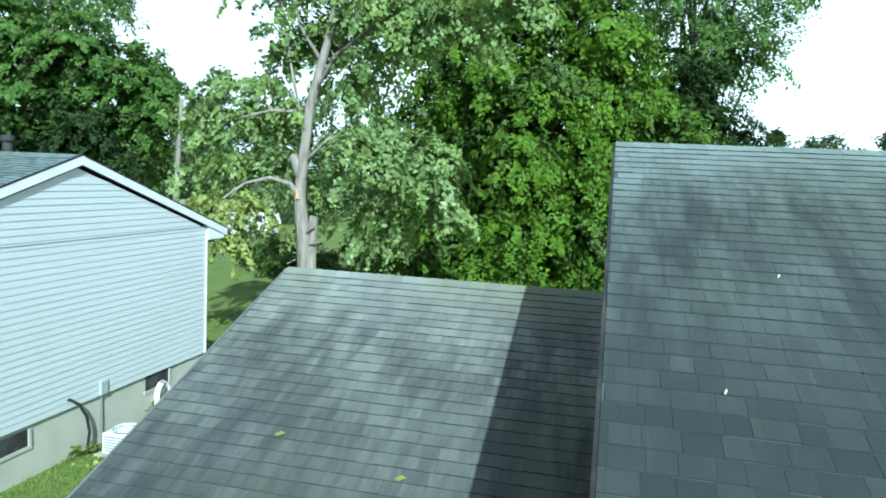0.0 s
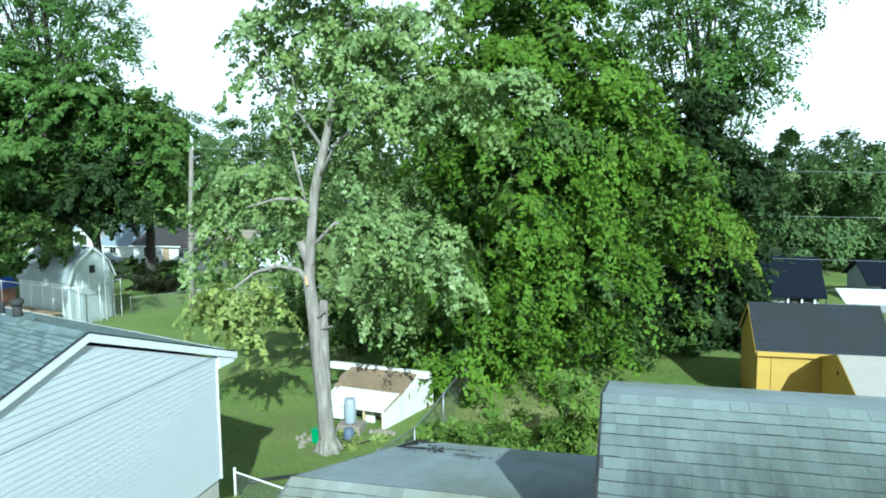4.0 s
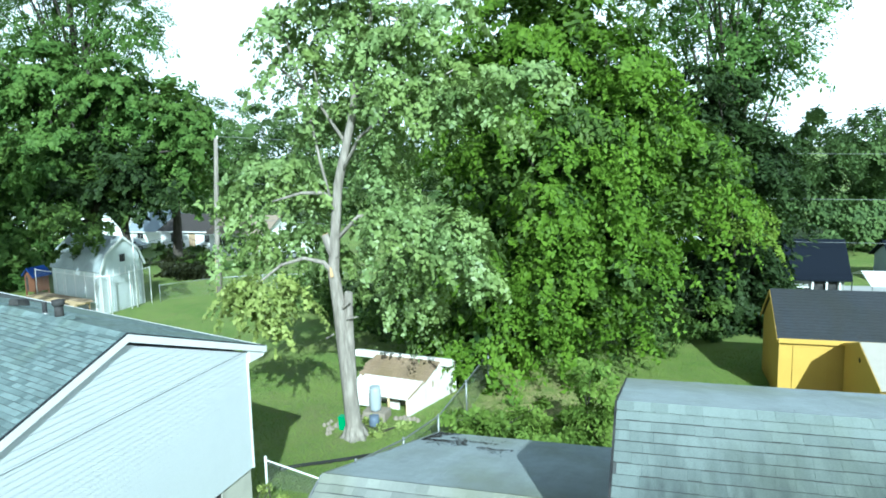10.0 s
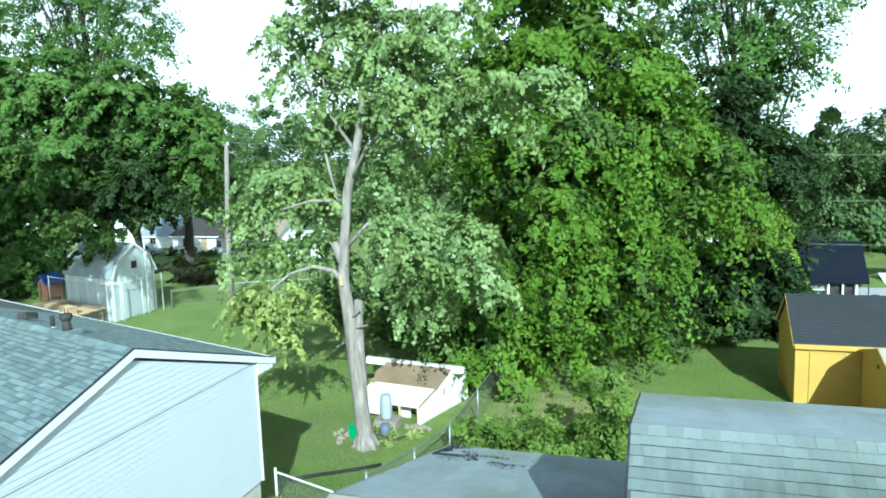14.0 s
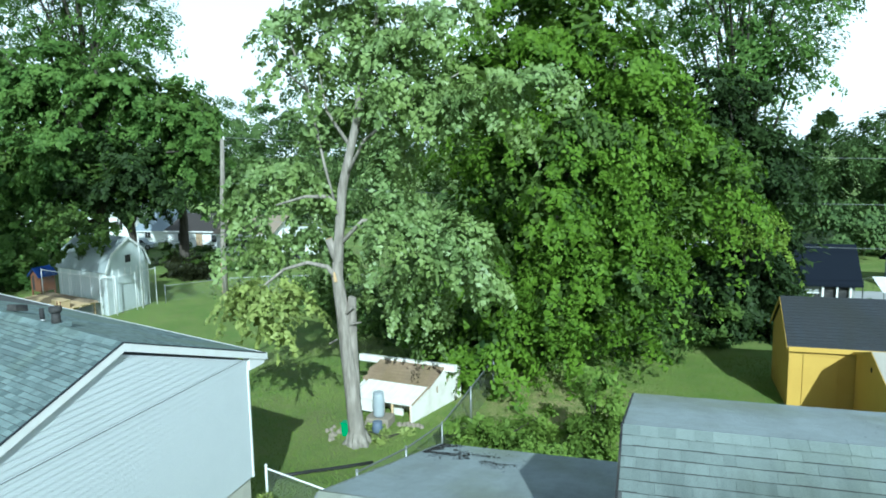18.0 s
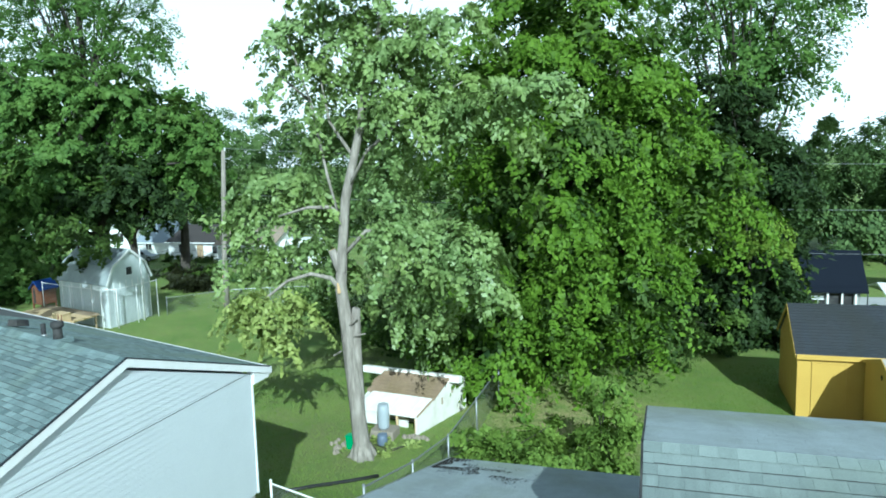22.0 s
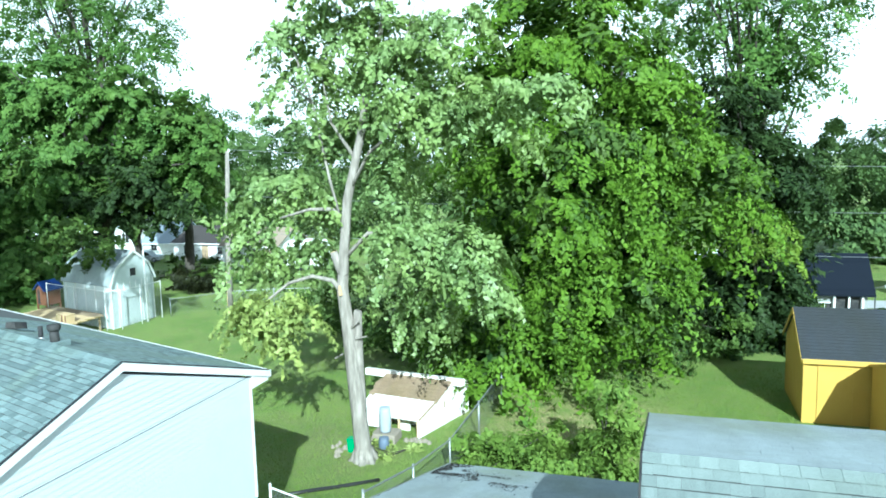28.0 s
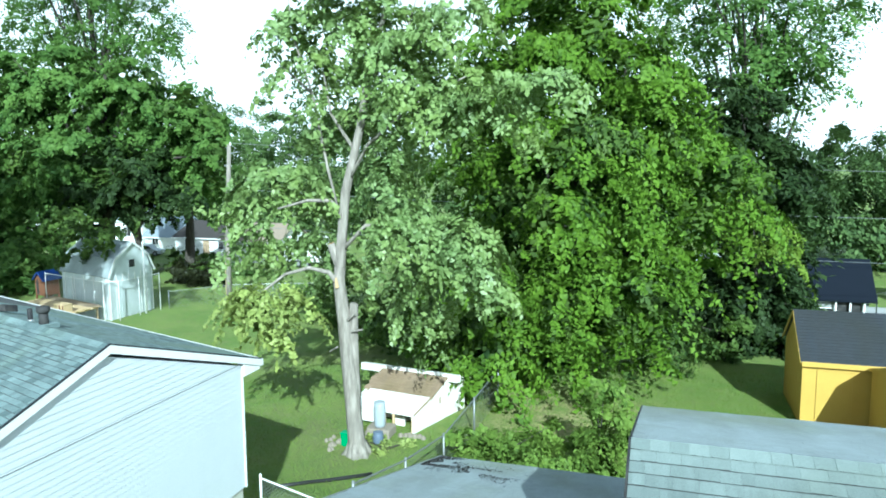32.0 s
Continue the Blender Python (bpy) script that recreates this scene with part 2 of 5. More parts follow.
STONE = painted("field_stone", (0.28, 0.24, 0.19), (0.2, 0.18, 0.15), 0.6, 0.9, 6.0)
BARK = bark_material("grey_maple_bark", (0.35, 0.315, 0.275), (0.19, 0.168, 0.142))
BARK_D = bark_material("dark_bark", (0.09, 0.075, 0.06), (0.035, 0.03, 0.025))
CUT_WOOD = painted("raw_cut_wood", (0.55, 0.38, 0.2), (0.4, 0.26, 0.13), 0.4, 0.8, 8.0)
LEAF_A = leaf_material("maple_leaf", (0.31, 0.41, 0.165), (0.12, 0.19, 0.056), (0.31, 0.4, 0.095), 0.32, 0.45, 0.4)
LEAF_Y = leaf_material("yellow_green_leaf", (0.42, 0.48, 0.16), (0.17, 0.23, 0.06), (0.4, 0.47, 0.1), 0.32, 0.5)
LEAF_B = leaf_material("dense_green_leaf", (0.132, 0.228, 0.02), (0.055, 0.108, 0.01), (0.185, 0.3, 0.026), 0.28, 0.6)
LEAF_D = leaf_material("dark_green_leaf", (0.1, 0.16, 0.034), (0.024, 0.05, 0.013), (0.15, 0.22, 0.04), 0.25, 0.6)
LEAF_E = leaf_material("oak_leaf", (0.125, 0.215, 0.046), (0.055, 0.112, 0.025), (0.18, 0.28, 0.055), 0.28, 0.6)
LEAF_F = leaf_material("distant_leaf", (0.12, 0.185, 0.06), (0.055, 0.095, 0.034), (0.15, 0.22, 0.058), 0.25, 0.7)
LEAF_G = leaf_material("bush_leaf", (0.2, 0.295, 0.055), (0.07, 0.13, 0.025), (0.26, 0.36, 0.06), 0.3, 0.6)
# very dark leaf colour that also stands in for shade under and behind crowns
LEAF_H = leaf_material("dark_shade_leaf", (0.042, 0.07, 0.02), (0.014, 0.028, 0.009), (0.05, 0.082, 0.02), 0.2, 0.6)
LAWN = lawn_material()


# ---- building blocks ----
class Shape:
    """Collects points and faces, then becomes one mesh."""

    def __init__(self):
        self.v, self.f = [], []

    def face(self, *pts):
        k = len(self.v)
        self.v += [tuple(p) for p in pts]
        self.f.append(tuple(range(k, k + len(pts))))
        return self

    def prism(self, pts, off):
        """A closed body: the outline pts, pushed along off."""
        k, m, off = len(self.v), len(pts), Vector(off)
        self.v += [tuple(p) for p in pts] + [tuple(Vector(p) + off) for p in pts]
        self.f.append(tuple(range(k + m - 1, k - 1, -1)))
        self.f.append(tuple(range(k + m, k + 2 * m)))
        for i in range(m):
            j = (i + 1) % m
            self.f.append((k + i, k + j, k + m + j, k + m + i))
        return self

    def box(self, a, b):
        (x0, y0, z0), (x1, y1, z1) = a, b
        return self.prism([(x0, y0, z0), (x1, y0, z0), (x1, y1, z0), (x0, y1, z0)], (0, 0, z1 - z0))

    def beam(self, p, q, w, h=None, up=(0, 0, 1)):
        """A square bar from p to q."""
        p, q, h = Vector(p), Vector(q), h or w
        d = (q - p).normalized()
        s = d.cross(Vector(up))
        s = s.normalized() if s.length > 1e-4 else Vector((1, 0, 0))
        u = s.cross(d)
        return self.prism([p + s * w / 2 * i + u * h / 2 * j for i, j in ((-1, -1), (1, -1), (1, 1), (-1, 1))], q - p)

    def tube(self, pts, radii, seg=8, cap=True, wob=0.0, seed=0):
        rnd = random.Random(seed)
        pts = [Vector(p) for p in pts]
        rings = []
        for i, p in enumerate(pts):
            d = (pts[min(i + 1, len(pts) - 1)] - pts[max(i - 1, 0)]).normalized()
            s = d.cross(Vector((0.02, 1, 0.05))).normalized()
            u = d.cross(s)
            k = len(self.v)
            for j in range(seg):
                a = 2 * math.pi * j / seg
                r = radii[i] * (1 + wob * (rnd.random() - 0.5))
                self.v.append(tuple(p + s * math.cos(a) * r + u * math.sin(a) * r))
            rings.append(k)
        for a, b in zip(rings, rings[1:]):
            for j in range(seg):
                self.f.append((a + j, a + (j + 1) % seg, b + (j + 1) % seg, b + j))
        if cap:
            self.f.append(tuple(rings[0] + seg - 1 - j for j in range(seg)))
            self.f.append(tuple(rings[-1] + j for j in range(seg)))
        return self

    def mesh(self, name, smooth=False):
        me = bpy.data.meshes.new(name)
        me.from_pydata(self.v, [], self.f)
        if smooth:
            me.polygons.foreach_set("use_smooth", [True] * len(me.polygons))
        me.update()
        return me


PLACE = {}


def thing(name, at, label, category, group="", kind=""):
    ob = new(name)
    ob.location = at
    ob.empty_display_size = 0.2
    PLACE[ob] = Matrix.Translation(at)
    return tagged(ob, label, category, group, kind)


def part(name, shape, material, parent=None, label="", smooth=False, bevel=0.0):
    """One mesh object, in world places, under a thing or a part."""
    me = shape if isinstance(shape, bpy.types.Mesh) else shape.mesh(name, smooth)
    if bevel:
        bm = bmesh.new()
        bm.from_mesh(me)
        bmesh.ops.recalc_face_normals(bm, faces=bm.faces)
        bmesh.ops.bevel(bm, geom=bm.edges[:], offset=bevel, segments=1, affect="EDGES")
        bm.to_mesh(me)
        bm.free()
    if not me.materials:
        me.materials.append(material)
    ob = new(name, me)
    if parent is not None:
        ob.parent = parent
        ob.matrix_parent_inverse = PLACE.get(parent, Matrix()).inverted()
    return tagged(ob, label)


def setting(name, shape, material, label, category):
    return tagged(part(name, shape, material), label, category, "", "structure")


# ---- ground ----
def ground_z(x, y):
    t = min(max((y - 11.5) / 8.0, 0), 1)
    rise = 1.45 * (1 - t * t * (3 - 2 * t))
    a, b = min(max((y - 35) / 14, 0), 1), min(max((x - 3) / 7, 0), 1)
    rise -= 1.8 * a * a * (3 - 2 * a) * b * b * (3 - 2 * b)
    a, b = min(max((y - 52) / 20, 0), 1), min(max((-x - 30) / 14, 0), 1)   # the far lawns fall away beyond the barn
    rise -= 2.6 * a * a * (3 - 2 * a) * b * b * (3 - 2 * b)
    return rise + 0.05 * noise.noise(Vector((x * 0.15, y * 0.15, 3.0)))


def build_ground():
    xs = np.unique(np.concatenate([np.linspace(-40, 40, 121), np.linspace(-120, 120, 61), np.array([-2500, -1200, -600, -300, 300, 600, 1200, 2500])]))
    ys = np.unique(np.concatenate([np.linspace(-12, 48, 101), np.linspace(-60, 180, 61), np.array([-2500, -1000, -300, 300, 700, 1500, 3000])]))
    me = bpy.data.meshes.new("ground")
    v = [(x, y, ground_z(x, y)) for y in ys for x in xs]
    w = len(xs)
    f = [(j * w + i, j * w + i + 1, (j + 1) * w + i + 1, (j + 1) * w + i) for j in range(len(ys) - 1) for i in range(w - 1)]
    me.from_pydata(v, [], f)
    me.polygons.foreach_set("use_smooth", [True] * len(me.polygons))
    return me


setting("ground", build_ground(), LAWN, "mown green lawn with drier yellowish patches", "lawn")


# ---- roofs ----
def shingle_mesh():
    s = Shape()
    s.v = [(0.005, 0.008, 0), (0.995, 0.008, 0), (0.995, 0.985, 0), (0.005, 0.985, 0), (0.005, 0.008, 1), (0.995, 0.008, 1), (0.995, 0.985, 0.12), (0.005, 0.985, 0.12)]
    s.f = [(4, 5, 6, 7), (0, 4, 7, 3), (1, 2, 6, 5), (0, 1, 5, 4)]
    return s


UNIT_SHINGLE = shingle_mesh()
LATER = []   # the pieces of roofs, laid last


def lay_shingles(parent, x0, x1, ridge, eave, material, near, exposure=0.143, tabs=(0.1, 0.22), thick=0.009, singly=300, seed=1, skew=0.0):
    """Courses from the eave to the ridge, counted from the right-hand rake. skew: by how much the ridge turns away per metre to the left."""
    tight = 1.12 if eave[0] > ridge[0] else 1.0
    rnd = random.Random(seed)
    along = Vector((1, -skew, 0)).normalized()
    rake = Vector((0, ridge[0] - eave[0], ridge[1] - eave[1]))
    right = along if rake.y > 0 else -along
    out = right.cross(rake).normalized()
    up = out.cross(right)
    corner, length, width = Vector((x1, eave[0], eave[1])), rake.dot(up), (x1 - x0) / along.x
    rows = int(length / exposure) + 1
    pieces = []
    for k in range(rows):
        a, s = k * exposure, -rnd.random() * tabs[0]
        edge = corner + rake * (a / length)
        while s < width:
            w = rnd.uniform(*tabs)
            lo, hi = max(s, 0), min(s + w, width)
            if hi - lo > 0.03:
                m = Matrix.Identity(4)
                for c, d in enumerate((right * (hi - lo), up * exposure * min(tight, (length - a) / exposure), out * thick * rnd.choice((0.75, 0.85, 1.0, 1.1)))):
                    m.col[c][:3] = d
                m.col[3][:3] = edge - along * (hi if rake.y > 0 else lo) + up * rnd.uniform(-0.004, 0.004) + out * 0.002
                pieces.append(m)
            s += w
    near = Vector(near)
    pieces.sort(key=lambda m: (m.translation - near).length)
    me = UNIT_SHINGLE.mesh("shingle")
    me.materials.append(material)
    me.materials.append(CUT_EDGE)   # the bare lower edge of each tab
    me.polygons[3].material_index = 1
    for m in pieces[:singly]:
        ob = new("shingle", me)
        ob.parent = parent
        ob.matrix_basis = m
    if pieces[singly:]:
        rest = Shape()
        for m in pieces[singly:]:
            k = len(rest.v)
            rest.v += [tuple(m @ Vector(p)) for p in UNIT_SHINGLE.v]
            rest.f += [tuple(k + i for i in f) for f in UNIT_SHINGLE.f]
        ob = part("shingle_field", rest, material, parent)
        ob.data.materials.append(CUT_EDGE)
        ob.data.polygons.foreach_set("material_index", [1 if i % 4 == 3 else 0 for i in range(len(rest.f))])
        tagged(ob, kind="stuff")


def gable_roof(name, parent, x0, x1, ridge, front, back, thick, label=""):
    """The deck of a gable roof whose ridge runs along x; ridge, front and back are (y, z)."""
    s = Shape()
    outline = [(x0, front[0], front[1]), (x0, ridge[0], ridge[1]), (x0, back[0], back[1]),
               (x0, back[0], back[1] - thick), (x0, ridge[0], ridge[1] - thick), (x0, front[0], front[1] - thick)]
    k = len(s.v)
    s.v += outline + [(x1, y, z) for _, y, z in outline]
    n = 6
    for i in range(n):
        j = (i + 1) % n
        s.f.append((k + i, k + j, k + n + j, k + n + i))
    for o in (0, n):
        s.f += [(k + o, k + o + 1, k + o + 4, k + o + 5), (k + o + 1, k + o + 2, k + o + 3, k + o + 4)]
    return part(name, s, FELT, parent, label)


def ridge_caps(parent, x0, x1, ridge, slope, material, seed=3):
    """Bent cap shingles along the ridge."""
    rnd = random.Random(seed)
    x = x0
    s = Shape()
    while x < x1:
        w, h, t = min(0.16, x1 - x), 0.13, 0.008 + rnd.random() * 0.002
        y, z = ridge
        s.v += [(x, y - h, z - h * slope + t), (x, y, z + t + 0.012), (x, y + h, z - h * slope + t),
                (x + w * 1.1, y - h, z - h * slope + t * 0.5), (x + w * 1.1, y, z + t * 0.5 + 0.012), (x + w * 1.1, y + h, z - h * slope + t * 0.5)]
        k = len(s.v) - 6
        s.f += [(k, k + 3, k + 4, k + 1), (k + 1, k + 4, k + 5, k + 2), (k, k + 1, k + 2)]
        x += w
    return tagged(part("ridge_cap", s, material, parent), kind="stuff")


# ---- the house with two roofs ----
MR = dict(x0=-3.66, x1=0.35, ridge=(7.77, 4.95), front=(4.0, 3.59), back=(12.97, 3.43))
RR = dict(x0=0.03, x1=13.0, ridge=(6.93, 6.51), front=(1.3, 4.48), back=(10.91, 5.47))
house = thing("house", (3, 7, 1.4), "low house with weathered grey asphalt shingle roofs at two heights", "house")
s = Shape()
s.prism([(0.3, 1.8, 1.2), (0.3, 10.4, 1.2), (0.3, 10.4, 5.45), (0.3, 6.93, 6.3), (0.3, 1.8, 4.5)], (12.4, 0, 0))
# out of sight; dark colour keeps bounced light off the wing roof
part("main_wall", s, WOOD, house, "unseen wall, coloured brown to cut bounced light")
s = Shape()
s.prism([(-3.35, 4.4, 1.2), (-3.35, 12.5, 1.2), (-3.35, 12.5, 3.35), (-3.35, 7.77, 4.72), (-3.35, 4.4, 3.5)], (3.62, 0, 0))
part("wing_wall", s, VINYL, house, "pale vinyl siding")
main_roof = gable_roof("main_roof", house, RR["x0"], RR["x1"], RR["ridge"], RR["front"], RR["back"], 0.16, "higher roof of streaked grey shingles")
wing_roof = gable_roof("wing_roof", house, MR["x0"], MR["x1"], MR["ridge"], MR["front"], MR["back"], 0.14, "lower roof of grey shingles with dark streaks")


def metal_edge(parent, r, side, name="drip_edge", material=GALV):
    x = r["x0"] - 0.012 if side < 0 else r["x1"] + 0.012
    s = Shape()
    for a, b in ((r["front"], r["ridge"]), (r["ridge"], r["back"])):
        s.beam((x, a[0], a[1] - 0.05), (x, b[0], b[1] - 0.05), 0.02, 0.12)
    part(name, s, material, parent)


metal_edge(main_roof, RR, -1, "drip_edge", DARK)
metal_edge(wing_roof, MR, -1, "drip_edge", GALV)


def gutter(parent, x0, x1, y, z, name="gutter"):
    s = Shape()
    s.prism([(x0, y, z), (x0, y - 0.1, z), (x0, y - 0.1, z - 0.04), (x0, y - 0.06, z - 0.09), (x0, y, z - 0.09)][::-1], (x1 - x0, 0, 0))
    g = part(name, s, WHITE, parent, "white metal gutter")
    lip = Shape()
    lip.box((x0 + 0.02, y - 0.085, z + 0.001), (x1, y - 0.015, z + 0.005))
    part("gutter_trough", lip, GALV, g, "dull grey open trough")
    for k in range(7):
        part("gutter_hanger", Shape().box((x0 + 0.12 + 0.52 * k, y - 0.098, z + 0.004), (x0 + 0.15 + 0.52 * k, y, z + 0.014)), WHITE, g)
    return g


gutter(house, MR["x0"] - 0.02, MR["x1"] - 0.4, MR["front"][0] - 0.02, MR["front"][1] - 0.02)
LATER += [(main_roof, RR["x0"], 7.5, RR["ridge"], RR["front"], SHINGLE_F, (0.6, 3.2, 5.2), 11),
          (main_roof, RR["x0"], 8.0, RR["ridge"], RR["back"], SHINGLE, (0.6, 7.2, 6.4), 12),
          (wing_roof, MR["x0"], RR["x0"] + 0.27, MR["ridge"], MR["front"], SHINGLE_W, (-1.8, 5.2, 4.0), 13),
          (wing_roof, MR["x0"], RR["x0"] + 0.27, MR["ridge"], MR["back"], SHINGLE, (-2.0, 9, 4.6), 14)]

# ---- the neighbour's house ----
NB = dict(x0=-24.0, x1=-7.865, ridge=(9.35, 6.18), front=(5.16, 4.83), back=(13.54, 4.83))
WALL_X, FOUND = -7.925, 2.28
SKEW = 0.34   # the neighbouring lots lie askew to this one


def skewed(ob, x, m=SKEW):
    """Turns what lies left of x away, by m metres a metre."""
    n = len(ob.data.vertices)
    co = np.empty(3 * n)
    ob.data.vertices.foreach_get("co", co)
    co = co.reshape(-1, 3)
    co[:, 1] += (x - co[:, 0]) * m
    ob.data.vertices.foreach_set("co", co.ravel())
    ob.data.update()
    return ob


neighbour = thing("house", (-16, 9.3, 1.4), "pale blue-grey sided gable house with a green-grey shingle roof", "house")
s = Shape()
s.prism([(WALL_X, 5.79, FOUND), (WALL_X, 12.91, FOUND), (WALL_X, 12.91, 4.85), (WALL_X, 9.35, 5.99), (WALL_X, 5.79, 4.85)], (-15.7, 0, 0))
skewed(part("wall", s, VINYL, neighbour), WALL_X)
s = Shape()
s.box((WALL_X - 15.6, 5.83, 0.3), (WALL_X - 0.04, 12.87, FOUND))
foundation = skewed(part("foundation", s, CONCRETE, neighbour, "bare concrete foundation"), WALL_X)
nb_roof = skewed(gable_roof("roof", neighbour, NB["x0"], NB["x1"], NB["ridge"], NB["front"], NB["back"], 0.1), NB["x1"])
LATER += [(nb_roof, NB["x0"] + 8, NB["x1"], NB["ridge"], NB["front"], SHINGLE_N, (-9, 7.5, 5.6), 15, SKEW),
          (nb_roof, NB["x0"] + 8, NB["x1"], NB["ridge"], NB["back"], SHINGLE_N, (-9, 10, 6), 16, SKEW)]


def siding():
    """Lapped courses of the gable wall, each a board of its own."""
    z, k = FOUND, 0
    slope = (5.99 - 4.85) / 3.56
    while z < 5.85:
        h = 0.102
        def span(zz):
            return 3.56 if zz <= 4.85 else max(0.02, 3.56 - (zz - 4.85) / slope)
        lo, hi = span(z), span(z + h)
        x, t = WALL_X + 0.004, 0.016
        s = Shape()
        s.v = [(x + t, 9.35 - lo, z), (x + t, 9.35 + lo, z), (x + 0.004, 9.35 + hi, z + h), (x + 0.004, 9.35 - hi, z + h),
               (x, 9.35 - lo, z), (x, 9.35 + lo, z)]
        s.f = [(0, 1, 2, 3), (4, 5, 1, 0)]
        part("siding_board", s, VINYL, neighbour)
        z += h
        k += 1


siding()
s = Shape()
for sgn in (-1, 1):
    a, b = (9.35, 6.12), (9.35 + sgn * 4.19, 4.77)
    s.prism([(NB["x1"] + 0.002, a[0], a[1] + 0.06), (NB["x1"] + 0.002, b[0], b[1] + 0.06), (NB["x1"] + 0.002, b[0], b[1] - 0.075), (NB["x1"] + 0.002, a[0], a[1] - 0.075)], (0.03, 0, 0))
fascia = part("fascia", s, WHITE, neighbour, "white rake trim board")
s = Shape()
for sgn in (1,):
    s.prism([(WALL_X - 0.1, 9.35 + sgn * 3.6, 4.9), (WALL_X - 0.1, 9.35 + sgn * 4.18, 4.72), (WALL_X - 0.1, 9.35 + sgn * 4.18, 4.62), (WALL_X - 0.1, 9.35 + sgn * 3.6, 4.62)], (0.158, 0, 0))
part("soffit_return", s, WHITE, neighbour, "white boxed eave end")
s = Shape()
s.box((WALL_X - 14, 13.52, 4.68), (NB["x1"] + 0.02, 13.64, 4.82))
skewed(part("gutter", s, WHITE, neighbour, "white metal gutter"), NB["x1"])
s = Shape()
s.box((WALL_X + 0.003, 12.9, FOUND - 0.02), (WALL_X + 0.034, 12.945, 4.75))
part("corner_trim", s, WHITE, neighbour)
s = Shape()
s.box((WALL_X + 0.012, 5.9, 4.886), (WALL_X + 0.024, 12.78, 4.896))
part("joint_strip", s, GALV, neighbour, "grey joint strip below the gable")



def wall_vent(y0, y1, z0, z1):
    """A foundation vent: a flat panel coloured dark for the shade inside, with a pale surround."""
    x = WALL_X - 0.04
    v = part("vent", Shape().box((x - 0.002, y0, z0), (x + 0.008, y1, z1)), DARK, foundation, "foundation vent panel coloured dark for its inner shade")
    s = Shape()
    s.box((x, y1, z0 - 0.05), (x + 0.03, y1 + 0.05, z1)).box((x, y0 - 0.05, z0 - 0.05), (x + 0.03, y1, z0))
    part("vent_frame", s, CONCRETE, v)


wall_vent(11.06, 11.74, 1.98, 2.26)
wall_vent(7.55, 8.36, 1.95, 2.2)
skewed(ridge_caps(nb_roof, -16, NB["x1"], NB["ridge"], 0.322, SHINGLE_N, 4), NB["x1"])
ridge_caps(main_roof, RR["x0"], 9, RR["ridge"], 0.3, SHINGLE_F, 5)
ridge_caps(wing_roof, MR["x0"], 0.28, MR["ridge"], 0.3, SHINGLE_W, 6)

meter = thing("meter_box", (-7.95, 9.87, 2.25), "grey electric meter box on the siding", "meter box")
part("box", Shape().box((-7.975, 9.79, 2.28), (-7.87, 9.96, 2.52)), painted("grey_meter_paint", (0.4, 0.44, 0.46), (0.3, 0.33, 0.34), 0.3), meter, bevel=0.012)
part("conduit", Shape().tube([(-7.94, 9.88, 2.27), (-7.94, 9.88, 1.8), (-7.94, 9.9, 1.42)], [0.022] * 3, 8), GALV, meter)

hose = thing("drain_hose", (-7.9, 9.4, 1.3), "thick black corrugated hose hanging down the foundation", "hose")
hp = [(-7.98, 9.02, 2.4), (-7.9, 9.12, 2.42), (-7.85, 9.27, 2.3), (-7.84, 9.42, 2.05), (-7.84, 9.48, 1.8), (-7.84, 9.44, 1.58), (-7.82, 9.45, 1.45), (-7.75, 9.6, 1.47)]
part("hose", Shape().tube(hp, [0.024] * len(hp), 10), BLACK, hose, smooth=True)

# the air conditioner beside the foundation
ac = thing("air_conditioner", (-7.3, 9.75, 1.45), "white boxy outdoor air conditioner with a round fan grille", "air conditioner")
x0, x1, y0, y1, z0, z1 = -7.62, -7.1, 9.48, 10.0, 1.46, 1.8
part("base_pad", Shape().box((x0 - 0.08, y0 - 0.08, z0 - 0.12), (x1 + 0.08, y1 + 0.08, z0)), CONCRETE, ac)
part("cabinet", Shape().box((x0, y0, z0), (x1, y1, z1)), WHITE, ac, bevel=0.02)
for i in range(6):
    zz = z0 + 0.05 + i * 0.045
    part("louvre", Shape().box((x0 + 0.05, y0 - 0.008, zz), (x1 - 0.05, y0 + 0.002, zz + 0.02)).box((x1 - 0.002, y0 + 0.05, zz), (x1 + 0.008, y1 - 0.05, zz + 0.02)), GALV, ac)
cx, cy = (x0 + x1) / 2, (y0 + y1) / 2
part("fan_well", Shape().tube([(cx, cy, z1 + 0.001), (cx, cy, z1 + 0.012)], [0.21, 0.21], 24), DARK, ac)
g = Shape()
for r in (0.07, 0.12, 0.17, 0.215):
    ring = [(cx + r * math.cos(a * math.pi / 12), cy + r * math.sin(a * math.pi / 12), z1 + 0.025) for a in range(25)]
    g.tube(ring, [0.006] * 25, 5)
for a in range(6):
    c, d = math.cos(a * math.pi / 6), math.sin(a * math.pi / 6)
    g.beam((cx - 0.215 * c, cy - 0.215 * d, z1 + 0.02), (cx + 0.215 * c, cy + 0.215 * d, z1 + 0.02), 0.01)
part("fan_grille", g, WHITE, ac)

coil = thing("hose_reel", (-7.9, 11.5, 1.5), "white garden hose coiled against the foundation", "hose reel")
for k in range(5):
    r = 0.25 - 0.012 * k
    ring = [(-7.94 + 0.035 * (k % 3), 11.5 + r * 0.8 * math.cos(a * math.pi / 12), 1.78 + r * 1.1 * math.sin(a * math.pi / 12)) for a in range(25)]
    part("hose_loop", Shape().tube(ring, [0.018] * 25, 6), WHITE, coil, smooth=True)
part("hanger", Shape().box((-8.03, 11.44, 1.86), (-7.86, 11.56, 1.94)), GALV, coil)

